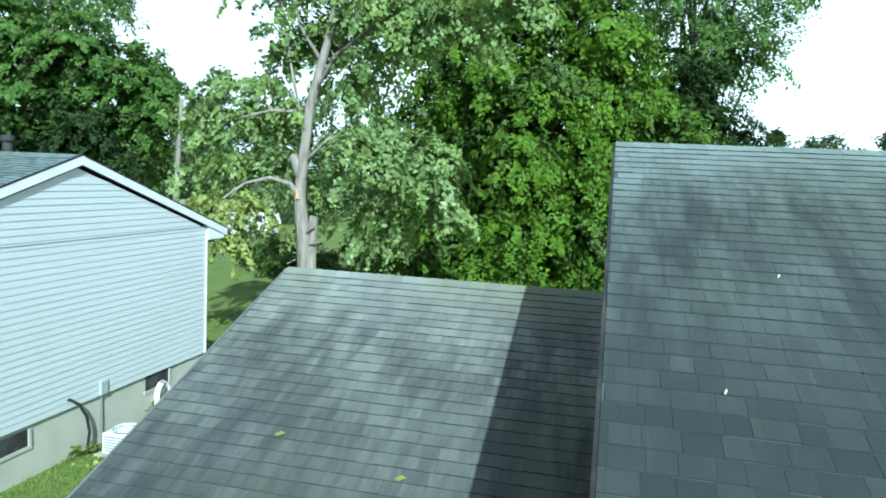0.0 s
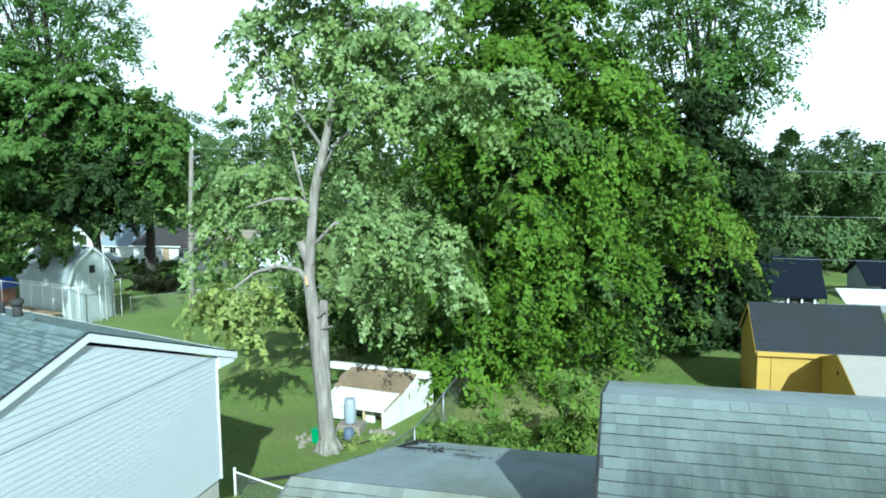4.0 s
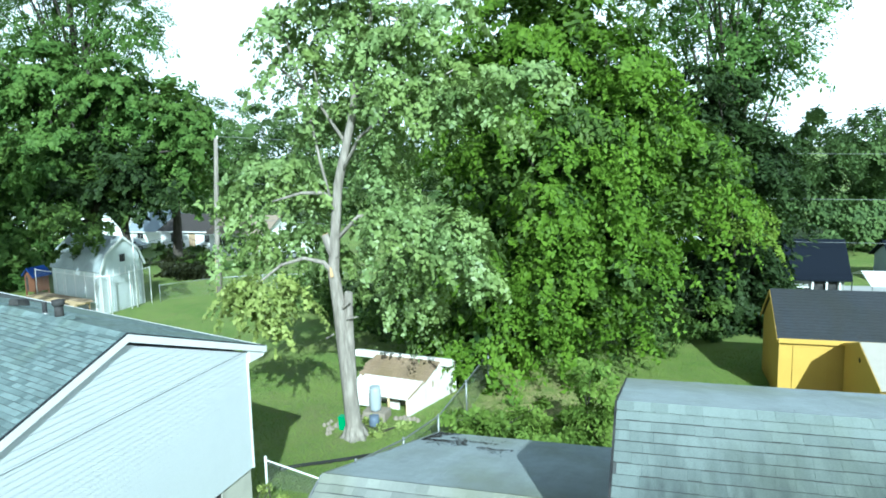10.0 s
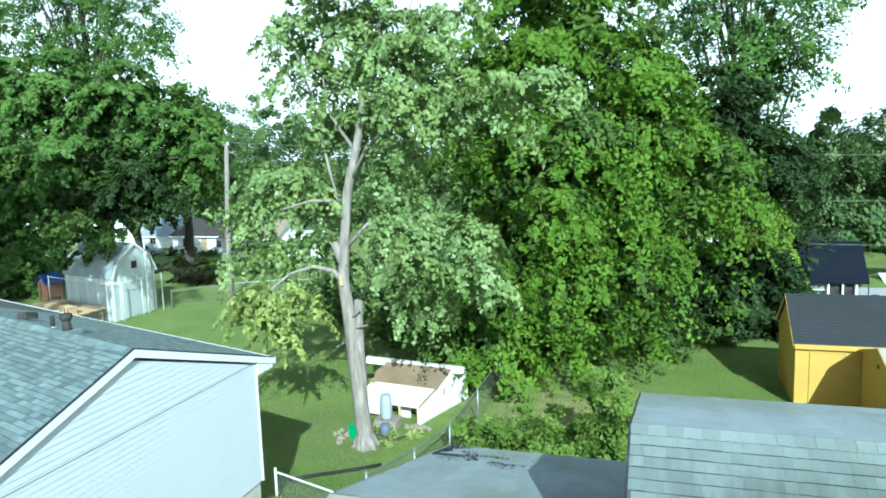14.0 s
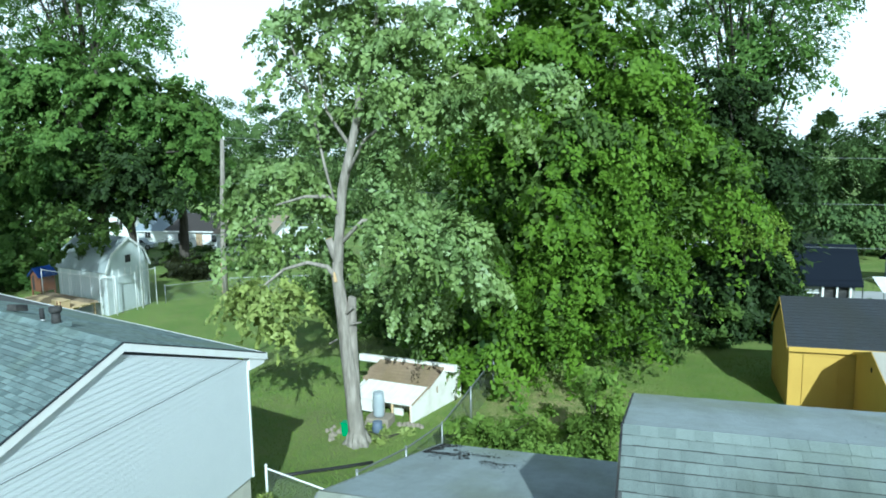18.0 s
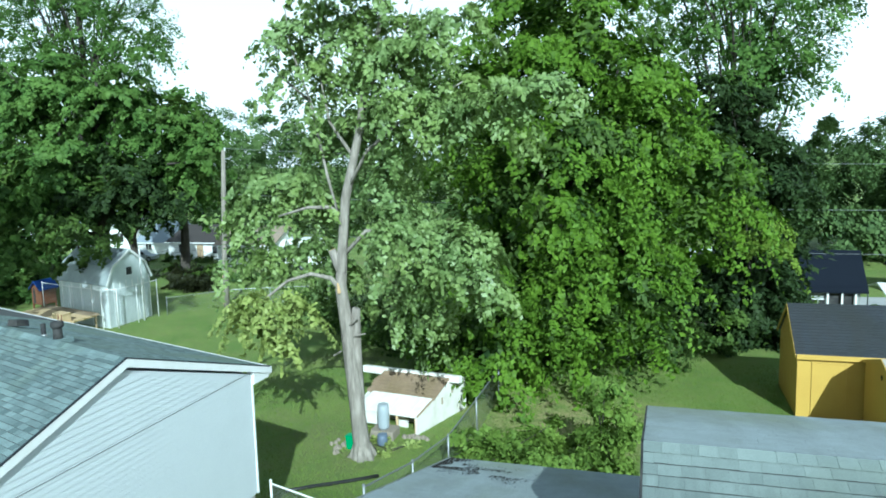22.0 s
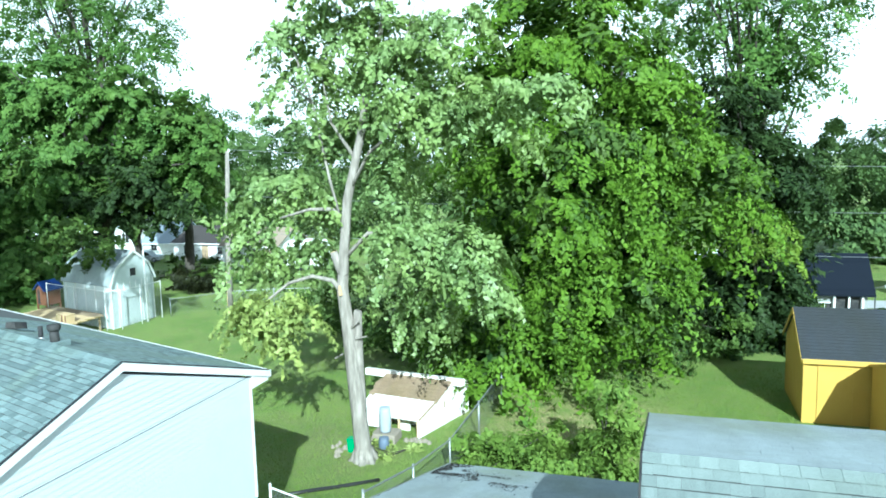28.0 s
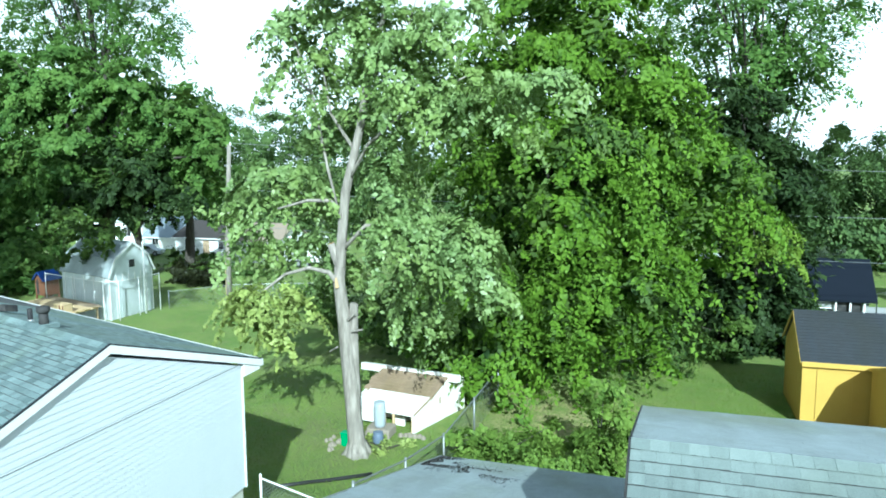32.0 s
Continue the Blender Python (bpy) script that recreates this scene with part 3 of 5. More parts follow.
# vents on the neighbour's roof
def stack_at(x, y, z):
    stack = thing("roof_vent", (x, y, z), "dark grey metal roof vent stack with a cap", "roof vent")
    part("flange", Shape().box((x - 0.17, y - 0.18, z - 0.06), (x + 0.17, y + 0.18, z + 0.03)), SHINGLE_N, stack)
    part("pipe", Shape().tube([(x, y, z - 0.02), (x, y, z + 0.24)], [0.085, 0.075], 14), DARK, stack, smooth=True)
    part("cap", Shape().tube([(x, y, z + 0.22), (x, y, z + 0.26), (x, y, z + 0.33), (x, y, z + 0.35)], [0.09, 0.115, 0.11, 0.03], 14), DARK, stack, "dark vent cap", smooth=True)


stack_at(-10.12, 10.28, 6.14)
small = thing("vent_pipe", (-10.8, 10.62, 6.05), "small dark plumbing vent pipe", "vent pipe")
part("pipe", Shape().tube([(-10.8, 10.62, 6.0), (-10.8, 10.62, 6.33)], [0.045, 0.045], 12), DARK, small, smooth=True)
part("collar", Shape().tube([(-10.8, 10.62, 6.04), (-10.8, 10.62, 6.13)], [0.08, 0.055], 12), GALV, small)
low = thing("box_vent", (-12.2, 11.25, 6.05), "low black box vent behind the roof ridge", "roof vent")
part("hood", Shape().prism([(-12.4, 11.25, 6.07), (-12.13, 11.25, 6.07), (-12.16, 11.27, 6.2), (-12.37, 11.27, 6.2)], (0, 0.3, -0.06)), DARK, low, bevel=0.01)

# ---- fences ----
def chain_link(name, parent, a, b, height, step=0.09, t=0.0035):
    """Woven wire between two posts, as thin crossing wires."""
    a, b = Vector(a), Vector(b)
    d, length = (b - a).normalized(), (b - a).length
    s = Shape()
    n = int((length + height) / step)
    side = d.cross(Vector((0, 0, 1))) * t
    for sg in (1, -1):
        for i in range(n):
            u0 = i * step - (height if sg > 0 else 0)
            p0, p1 = (u0, 0.05), (u0 + height * sg if sg > 0 else u0 - height, height)
            q = []
            for (ua, za), (ub, zb) in ((p0, p1),):
                lo, hi = max(0, min(ua, ub)), min(length, max(ua, ub))
                if hi - lo < 0.02:
                    continue
                for uu in (lo, hi):
                    f = (uu - ua) / (ub - ua)
                    q.append(a + d * uu + Vector((0, 0, za + f * (zb - za))))
            if len(q) == 2:
                w = Vector((0, 0, t * 1.4))
                s.face(q[0] - w, q[1] - w, q[1] + w, q[0] + w)
    tagged(part(name, s, GALV, parent), kind="stuff")


def fence_run(label, posts, height, post_r=0.03, material=GALV, name="chain_link_fence", cap=True, group="", step=0.09):
    f = thing(name, (posts[0][0], posts[0][1], ground_z(*posts[0])), label, "fence", group)
    for p in posts:
        z = ground_z(p[0], p[1])
        q = part("post", Shape().tube([(p[0], p[1], z - 0.1), (p[0], p[1], z + height + 0.03)], [post_r] * 2, 10), material, f, smooth=True)
        if cap:
            part("post_cap", Shape().tube([(p[0], p[1], z + height + 0.02), (p[0], p[1], z + height + 0.06), (p[0], p[1], z + height + 0.08)], [post_r * 1.2, post_r * 1.1, 0.005], 10), material, q)
    for p, q in zip(posts, posts[1:]):
        a, b = (Vector((v[0], v[1], ground_z(v[0], v[1]))) for v in (p, q))
        part("top_rail", Shape().tube([a + Vector((0, 0, height)), b + Vector((0, 0, height))], [post_r * 0.7] * 2, 8), material, f)
        chain_link("wire_mesh", f, a, b, height, step)
    return f


fence_run("galvanised chain-link fence running back along the lawn", [(-5.6, 13.2), (-5.6, 16.2), (-5.6, 19.3), (-5.58, 22.6), (-5.58, 26.1), (-5.58, 29.4)], 1.22)
gate = thing("garden_gate", (-8.48, 14.35, 1.0), "white-railed chain-link gate between the two houses", "gate")
gp = part("post", Shape().tube([(-8.48, 14.35, 0.9), (-8.48, 14.35, 1.8)], [0.03, 0.03], 10), WHITE, gate, smooth=True)
part("post_cap", Shape().tube([(-8.48, 14.35, 1.79), (-8.48, 14.35, 1.83), (-8.48, 14.35, 1.85)], [0.036, 0.033, 0.005], 10), WHITE, gp)
part("top_rail", Shape().tube([(-8.48, 14.35, 1.74), (-5.64, 14.2, 1.19)], [0.021, 0.021], 8), WHITE, gate)
part("post", Shape().tube([(-5.64, 14.2, 0.9), (-5.64, 14.2, 1.3)], [0.03, 0.03], 10), WHITE, gate, smooth=True)
chain_link("wire_mesh", gate, (-8.48, 14.35, 0.95), (-5.64, 14.2, 0.42), 0.78)
fence_run("low chain-link fence crossing the far lawn", [(-29.2, 37.2), (-26.8, 40.3), (-24.4, 41.5), (-21.5, 42.5), (-18, 43.6)], 1.1, 0.025, step=0.3)

drain = thing("drain_pipe", (-8.3, 17.6, 0.3), "black corrugated drain pipe lying in the grass", "pipe")
dp = [(-9.2, 16.25), (-8.85, 17.0), (-8.43, 17.55), (-8.0, 18.1), (-7.55, 18.62)]
part("pipe", Shape().tube([(x, y, ground_z(x, y) + 0.05) for x, y in dp], [0.055] * 5, 10), BLACK, drain, smooth=True)

# ---- the low white coop by the maple ----
coop_v, coop_u = Vector((0.292, 0.956, 0)), Vector((-0.988, 0.155, 0))
CA = Vector((-7.5, 22.02, 0))


def at_coop(u, d, z):
    return CA + coop_u * u + coop_v * d + Vector((0, 0, z))


coop = thing("coop", (-8.8, 23.8, 0), "low chalky white coop with a brown shingle roof and white lean-to", "shed")
prof = [(1.05, 0), (3.12, 0), (3.12, 1.02), (1.98, 1.4), (1.05, 0.96)]
part("body_wall", Shape().prism([at_coop(0.06, d, z) for d, z in prof], coop_u * 2.5), OLD_WHITE, coop)
part("end_wall", Shape().prism([at_coop(0, d, z) for d, z in [(0.0, 0), (3.12, 0), (3.15, 1.05), (1.98, 1.42), (1.05, 0.98), (0.0, 0.6)]], coop_u * 0.055), OLD_WHITE, coop, "chalky white end wall")
part("far_end_wall", Shape().prism([at_coop(2.56, d, z) for d, z in [(0.7, 0), (3.12, 0), (3.15, 1.05), (1.98, 1.42), (1.05, 0.98), (0.7, 0.85)]], coop_u * 0.05), OLD_WHITE, coop)
deck = part("roof", Shape().prism([at_coop(-0.04, d, z) for d, z in [(0.97, 0.96), (2.02, 1.45), (2.02, 1.41), (0.97, 0.92)]], coop_u * 2.7), SHINGLE_B, coop, "brown shingle slope")
for k in range(7):
    a, b = 0.99 + 0.148 * k, 0.99 + 0.148 * (k + 1)
    za, zb = 0.985 + (a - 0.99) * 0.467, 0.985 + (b - 0.99) * 0.467
    u = 0.0
    rs = random.Random(k)
    while u < 2.6:
        w = rs.uniform(0.18, 0.3)
        part("shingle", Shape().prism([at_coop(u - 0.03, a, za + 0.012), at_coop(u - 0.03, b - 0.008, zb), at_coop(u - 0.03, b - 0.008, zb - 0.012), at_coop(u - 0.03, a, za - 0.006)], coop_u * (w - 0.008)), SHINGLE_B, deck)
        u += w
part("ridge_board", Shape().prism([at_coop(-0.4, d, z) for d, z in [(1.98, 1.29), (2.22, 1.25), (2.22, 1.52), (1.98, 1.55)]], coop_u * 3.98), OLD_WHITE, coop, "thick flaking white ridge board", bevel=0.01)
part("back_slope", Shape().prism([at_coop(-0.12, d, z) for d, z in [(2.12, 1.46), (3.4, 1.12), (3.4, 1.06), (2.12, 1.4)]], coop_u * 2.8), OLD_WHITE, coop)
leanto = part("lean_to_roof", Shape().prism([at_coop(0.02, d, z) for d, z in [(0.0, 0.64), (1.04, 1.0), (1.04, 0.95), (0.0, 0.59)]], coop_u * 2.4), OLD_WHITE, coop, "white sheet lean-to roof")
for k in range(9):
    u = 0.1 + k * 0.27
    part("seam", Shape().beam(at_coop(u, 0.02, 0.652), at_coop(u, 1.02, 1.0), 0.03, 0.014), OLD_WHITE, leanto)
for u in (0.08, 0.8, 1.15):
    part("post", Shape().beam(at_coop(u, 0.06, 0), at_coop(u, 0.06, 0.62), 0.07), PALE_WOOD, coop, "bare wooden post")
part("front_panel", Shape().prism([at_coop(1.15, 0.04, 0.16), at_coop(2.4, 0.04, 0.16), at_coop(2.4, 0.04, 0.6), at_coop(1.15, 0.04, 0.6)], coop_v * 0.03), OLD_WHITE, coop, "white front panel under the lean-to")
part("kennel_front", Shape().prism([at_coop(0.7, 0.5, 0), at_coop(1.1, 0.5, 0), at_coop(1.1, 0.5, 0.45), at_coop(0.7, 0.5, 0.45)], coop_v * 0.05), OLD_WHITE, coop)
part("edge_batten", Shape().beam(at_coop(-0.02, -0.02, 0.65), at_coop(-0.02, 1.02, 1.0), 0.035, 0.05), WOOD, coop, "brown edge batten")
for d, z in ((1.5, 0.62), (2.15, 0.85)):
    part("wall_slot", Shape().prism([at_coop(-0.012, d, z), at_coop(-0.012, d + 0.07, z), at_coop(-0.012, d + 0.07, z + 0.24), at_coop(-0.012, d, z + 0.24)], coop_u * 0.02), WOOD, coop, "narrow dark slot")


def barrel(at, r, h, material, label, name="barrel"):
    b = thing(name, at, label, "barrel")
    x, y, z = at
    part("drum", Shape().tube([(x, y, z), (x, y, z + h * 0.1), (x, y, z + h * 0.5), (x, y, z + h * 0.9), (x, y, z + h)], [r * 0.92, r, r * 1.06, r, r * 0.9], 18), material, b, smooth=True)
    part("lid", Shape().tube([(x, y, z + h), (x, y, z + h + 0.03), (x, y, z + h + 0.04)], [r * 0.95, r * 0.95, r * 0.8], 18), material, b, smooth=True)
    part("hoop", Shape().tube([(x, y, z + h * 0.3), (x, y, z + h * 0.34)], [r * 1.05] * 2, 18), material, b)
    part("hoop", Shape().tube([(x, y, z + h * 0.66), (x, y, z + h * 0.7)], [r * 1.06] * 2, 18), material, b)
    return b


blocks = thing("block_stand", (-8.55, 21.6, 0), "rough grey block stand under the barrel", "stand")
part("slab", Shape().box((-8.95, 21.3, 0), (-8.1, 22.0, 0.32)), STONE, blocks, bevel=0.03)
barrel((-8.53, 21.6, 0.33), 0.19, 0.8, BLUE_GREY, "upright pale blue-grey plastic barrel")
barrel((-8.37, 21.05, 0.0), 0.17, 0.32, painted("faded_blue_plastic", (0.13, 0.165, 0.23), (0.09, 0.11, 0.15), 0.4, 0.5), "small dark blue plastic tub on the grass", "tub")
bin_ = thing("garden_bin", (-9.25, 20.5, 0), "small green plastic bin leaning by the trunk", "bin")
part("bin_body", Shape().prism([(-9.37, 20.4, 0), (-9.13, 20.4, 0), (-9.08, 20.38, 0.42), (-9.38, 20.38, 0.42)], (0, 0.25, 0)), GREEN, bin_, bevel=0.02)
part("bin_lid", Shape().box((-9.4, 20.36, 0.42), (-9.07, 20.67, 0.46)), GREEN, bin_, bevel=0.012)
rk = random.Random(77)
for i in range(9):
    x, y, r = -9.75 + rk.uniform(-0.25, 0.3), 20.5 + 0.13 * i - 0.5 + rk.uniform(-0.1, 0.1), rk.uniform(0.06, 0.12)
    st = thing("stone", (x, y, 0), "pale flat field stone edging the maple's bed", "stone", "stones round the maple")
    part("stone_body", Shape().tube([(x, y, -0.04), (x, y, 0.03), (x, y, 0.09), (x + 0.02, y, 0.11)], [r, r * 1.1, r * 0.85, r * 0.4], 8, True, 0.4, i), STONE, st)
for i in range(6):
    x, y, r = -7.85 + 0.16 * i, 21.75 + rk.uniform(-0.15, 0.1), rk.uniform(0.08, 0.13)
    st = thing("stone", (x, y, 0), "pale field stone in front of the coop", "stone", "stones before the coop")
    part("stone_body", Shape().tube([(x, y, -0.04), (x, y, 0.03), (x, y, 0.08), (x + 0.02, y, 0.1)], [r, r * 1.1, r * 0.85, r * 0.4], 8, True, 0.4, i + 20), STONE, st)

# ---- the yellow shed and the small one before it ----
yellow = thing("shed", (6.9, 28.3, 0), "mustard yellow board shed with a charcoal shingle roof", "shed")
s = Shape()
s.prism([(4.84, 26.58, -0.1), (4.84, 30.2, -0.1), (4.84, 30.2, 2.25), (4.84, 28.4, 3.55), (4.84, 26.58, 2.25)], (4.2, 0, 0))
part("wall", s, YELLOW, yellow)
yr = gable_roof("roof", yellow, 4.74, 9.15, (28.4, 3.66), (26.44, 2.28), (30.34, 2.28), 0.05)
part("eave_trim", Shape().box((4.78, 26.42, 2.1), (9.12, 26.46, 2.27)), YELLOW, yellow, bevel=0.006)
part("rake_trim", Shape().beam((4.735, 26.44, 2.2), (4.735, 28.4, 3.58), 0.03, 0.12).beam((4.735, 28.4, 3.58), (4.735, 30.34, 2.2), 0.03, 0.12), YELLOW, yellow)
part("corner_board", Shape().box((4.825, 26.555, -0.05), (4.93, 26.575, 2.2)), YELLOW, yellow)
door = part("door", Shape().box((5.35, 26.555, 0.05), (6.35, 26.58, 1.95)), YELLOW, yellow)
part("door_frame", Shape().box((5.351, 26.546, 1.96), (6.349, 26.575, 2.02)).box((5.28, 26.546, 0.0), (5.349, 26.575, 2.02)).box((6.351, 26.546, 0), (6.42, 26.575, 2.02)), YELLOW, door)
for i in range(12):
    yy = 26.7 + i * 0.29
    top = 2.2 + (1.3 - abs(yy - 28.4) / 1.82 * 1.3)
    part("batten", Shape().box((4.825, yy, 0), (4.842, yy + 0.025, min(top, 3.5) - 0.05)), YELLOW, yellow)
LATER += [(yr, 4.74, 9.15, (28.4, 3.67), (26.44, 2.29), SHINGLE_D, (6, 27, 3), 17)]

kennel = thing("shed", (7.8, 25.4, 0), "small yellow shed with a tan roof before the larger one", "shed")
part("wall", Shape().prism([(6.86, 22.4, 0), (6.86, 26.4, 0), (6.86, 26.4, 2.14), (6.86, 24.5, 2.68), (6.86, 22.4, 2.0)], (2.2, 0, 0)), YELLOW, kennel)
TAN = painted("tan_roofing", (0.42, 0.39, 0.34), (0.3, 0.27, 0.23), 0.4, 0.85, 3.0)
part("roof", Shape().prism([(6.8, 22.2, 1.98), (6.8, 24.5, 2.76), (6.8, 26.45, 2.2), (6.8, 26.45, 2.15), (6.8, 24.5, 2.7), (6.8, 22.2, 1.92)], (2.4, 0, 0)), TAN, kennel, "tan sheet roof")
part("rake_trim", Shape().beam((6.79, 22.2, 1.93), (6.79, 24.5, 2.7), 0.03, 0.09).beam((6.79, 24.5, 2.7), (6.79, 26.44, 2.15), 0.03, 0.09), YELLOW, kennel)
part("wall_hole", Shape().tube([(6.845, 24.6, 2.14), (6.862, 24.6, 2.14)], [0.085, 0.085], 12), DARK, kennel, "disc coloured dark for the shade in a round hole")

# ---- the barn, its pen and the play things ----
BARN_ROOF = painted("faded_grey_roofing", (0.3, 0.335, 0.34), (0.17, 0.19, 0.19), 0.7, 0.85, 1.6)
barn = thing("barn", (-33, 35, 0), "pale grey gambrel-roofed garden barn in dappled shade", "shed")
BX0, BX1 = -35.0, -30.1
gam = [(33.3, 0), (36.9, 0), (36.9, 2.6), (36.45, 3.5), (35.2, 4.35), (33.8, 3.5), (33.3, 2.6)]
part("wall", Shape().prism([(BX0, y, z) for y, z in gam], (BX1 - BX0, 0, 0)), BARN, barn)
for a, b in (((33.2, 2.55), (33.75, 3.56)), ((33.75, 3.56), (35.2, 4.44)), ((35.2, 4.44), (36.5, 3.56)), ((36.5, 3.56), (37.0, 2.55))):
    p = part("roof_slope", Shape().prism([(BX0 - 0.12, a[0], a[1]), (BX0 - 0.12, b[0], b[1]), (BX0 - 0.12, b[0], b[1] - 0.05), (BX0 - 0.12, a[0], a[1] - 0.05)], (BX1 - BX0 + 0.24, 0, 0)), BARN_ROOF, barn)
    part("gable_trim", Shape().beam((BX1 + 0.14, a[0], a[1] - 0.04), (BX1 + 0.14, b[0], b[1] - 0.04), 0.03, 0.14), WHITE, barn)
for i in range(8):
    part("batten", Shape().box((BX1, 33.32 + i * 0.5, 0), (BX1 + 0.025, 33.39 + i * 0.5, 2.6)), WHITE, barn)
for i in range(5):
    part("batten", Shape().box((BX0 + 0.3 + i * 1.0, 33.275, 0), (BX0 + 0.37 + i * 1.0, 33.3, 2.5)), WHITE, barn)
part("door_panel", Shape().box((BX1, 34.2, 0.1), (BX1 + 0.03, 35.7, 2.1)), BARN, barn)
part("gable_window", Shape().box((BX1, 34.95, 2.9), (BX1 + 0.02, 35.4, 3.35)), DARK, barn, "loft opening panel coloured dark for its inner shade")
mast = thing("mast", (-29.6, 35.6, 0), "thin white mast beside the barn", "pole")
part("pole", Shape().tube([(-29.6, 35.6, 0), (-29.6, 35.6, 4.3)], [0.06, 0.045], 10), WHITE, mast, smooth=True)
part("finial", Shape().tube([(-29.6, 35.6, 4.28), (-29.6, 35.6, 4.4)], [0.07, 0.02], 10), WHITE, mast)
fence_run("tall white-posted chain-link pen round the barn", [(-36.4, 32.95), (-33.4, 32.95), (-30.3, 32.95), (-29.6, 33.6), (-29.55, 35.2), (-29.5, 36.95)], 2.3, 0.032, WHITE, group="", step=0.16)

RED_WOOD = painted("red_stained_wood", (0.17, 0.07, 0.035), (0.09, 0.045, 0.03), 0.4, 0.7)
play = thing("playhouse", (-39.1, 34.7, 0), "small wooden playhouse with a blue roof", "playhouse")
part("wall", Shape().prism([(-39.72, 34.200, 0.4), (-38.56, 34.200, 0.4), (-38.56, 34.200, 1.5), (-39.14, 34.200, 1.85), (-39.72, 34.200, 1.5)], (0, 1.2, 0)), RED_WOOD, play)
part("roof", Shape().prism([(-39.82, 34.000, 1.45), (-39.14, 34.000, 2.0), (-38.46, 34.000, 1.45), (-38.46, 34.000, 1.38), (-39.14, 34.000, 1.92), (-39.82, 34.000, 1.38)], (0, 1.6, 0)), BLUE, play, "bright blue roof")
part("doorway", Shape().prism([(-39.54, 34.190, 0.45), (-39.28, 34.190, 0.45), (-39.28, 34.190, 1.35), (-39.41, 34.190, 1.5), (-39.54, 34.190, 1.35)], (0, 0.02, 0)), DARK, play, "arched doorway panel coloured dark for its inner shade")
part("window", Shape().box((-39.10, 34.185, 0.9), (-38.71, 34.200, 1.4)), RED_WOOD, play)
for x in (-39.68, -38.60):
    for y in (34.250, 35.35):
        part("leg", Shape().box((x - 0.05, y - 0.05, -0.05), (x + 0.05, y + 0.05, 0.42)), RED_WOOD, play)
deckt = thing("timber_deck", (-33.2, 32.0, 0), "raised timber deck of weathered boards", "deck")
for i in range(17):
    y = 30.2 + i * 0.155
    part("board", Shape().box((-35.6 + 0.1 * (i % 3), y, 0.96), (-30.5 + 0.13 * (i % 4), y + 0.14, 1.0)), WOOD if i > 11 else PALE_WOOD, deckt)
for x in (-35.3, -33.0, -30.7):
    part("joist", Shape().box((x, 30.2, 0.8), (x + 0.09, 32.8, 0.96)), PALE_WOOD, deckt)
    for y in (30.3, 32.7):
        part("post", Shape().box((x, y - 0.05, -0.05), (x + 0.1, y + 0.05, 0.8)), WOOD, deckt)
chair = thing("crate", (-30.9, 30.5, 1.0), "pale timber crate with orange-brown slats on the deck", "crate")
part("crate_box", Shape().box((-31.5, 30.25, 1.0), (-30.5, 30.85, 1.42)), PALE_WOOD, chair, bevel=0.015)
for x in (-30.95, -30.62):
    part("slat", Shape().box((x, 30.225, 1.02), (x + 0.1, 30.25, 1.44)), RED_WOOD, chair, "orange-brown upright slat")
for i in range(4):
    part("plank", Shape().box((-31.52, 30.25 + 0.155 * i, 1.42), (-30.48, 30.39 + 0.155 * i, 1.45)), PALE_WOOD, chair)

for ob in (barn, play, deckt, chair, *[o for o in scene.objects if o.get("label", "").startswith("tall white-posted")]):
    for o in ob.children_recursive:
        skewed(o, BX1, 0.3)

# ---- utility pole and wires ----
pole = thing("utility_pole", (-26.6, 40, 0), "weathered grey utility pole with a short cross arm", "pole")
part("shaft", Shape().tube([(-26.75, 40, -0.2), (-26.7, 40, 3.5), (-26.5, 40, 7), (-26.3, 40, 10.2)], [0.19, 0.17, 0.15, 0.12], 12), BARK, pole, smooth=True)
part("bracket", Shape().beam((-26.3, 40, 9.6), (-25.7, 40, 9.75), 0.07), GALV, pole)
part("insulator", Shape().tube([(-26.2, 40, 10.15), (-26.2, 40, 10.35)], [0.06, 0.04], 10), WHITE, pole)
part("guard", Shape().tube([(-26.86, 39.9, 0.2), (-26.82, 39.9, 2.6)], [0.05, 0.05], 8), PALE_WOOD, pole)
for label, a, b, sag in (("upper sagging overhead wire", (-26.2, 40, 10.3), (60, 50, 8.6), 1.2), ("middle sagging overhead wire", (-26.2, 40, 7.4), (60, 50, 6.1), 1.0),
                         ("lower thick overhead cable", (-26.2, 40, 5.1), (60, 50, 3.7), 1.1)):
    w = thing("overhead_wire", a, label, "wire", "wires across the far yards")
    pts = [Vector(a).lerp(Vector(b), i / 24) - Vector((0, 0, sag * 4 * (i / 24) * (1 - i / 24))) for i in range(25)]
    part("cable", Shape().tube(pts, [0.013] * 25, 5), GALV, w)

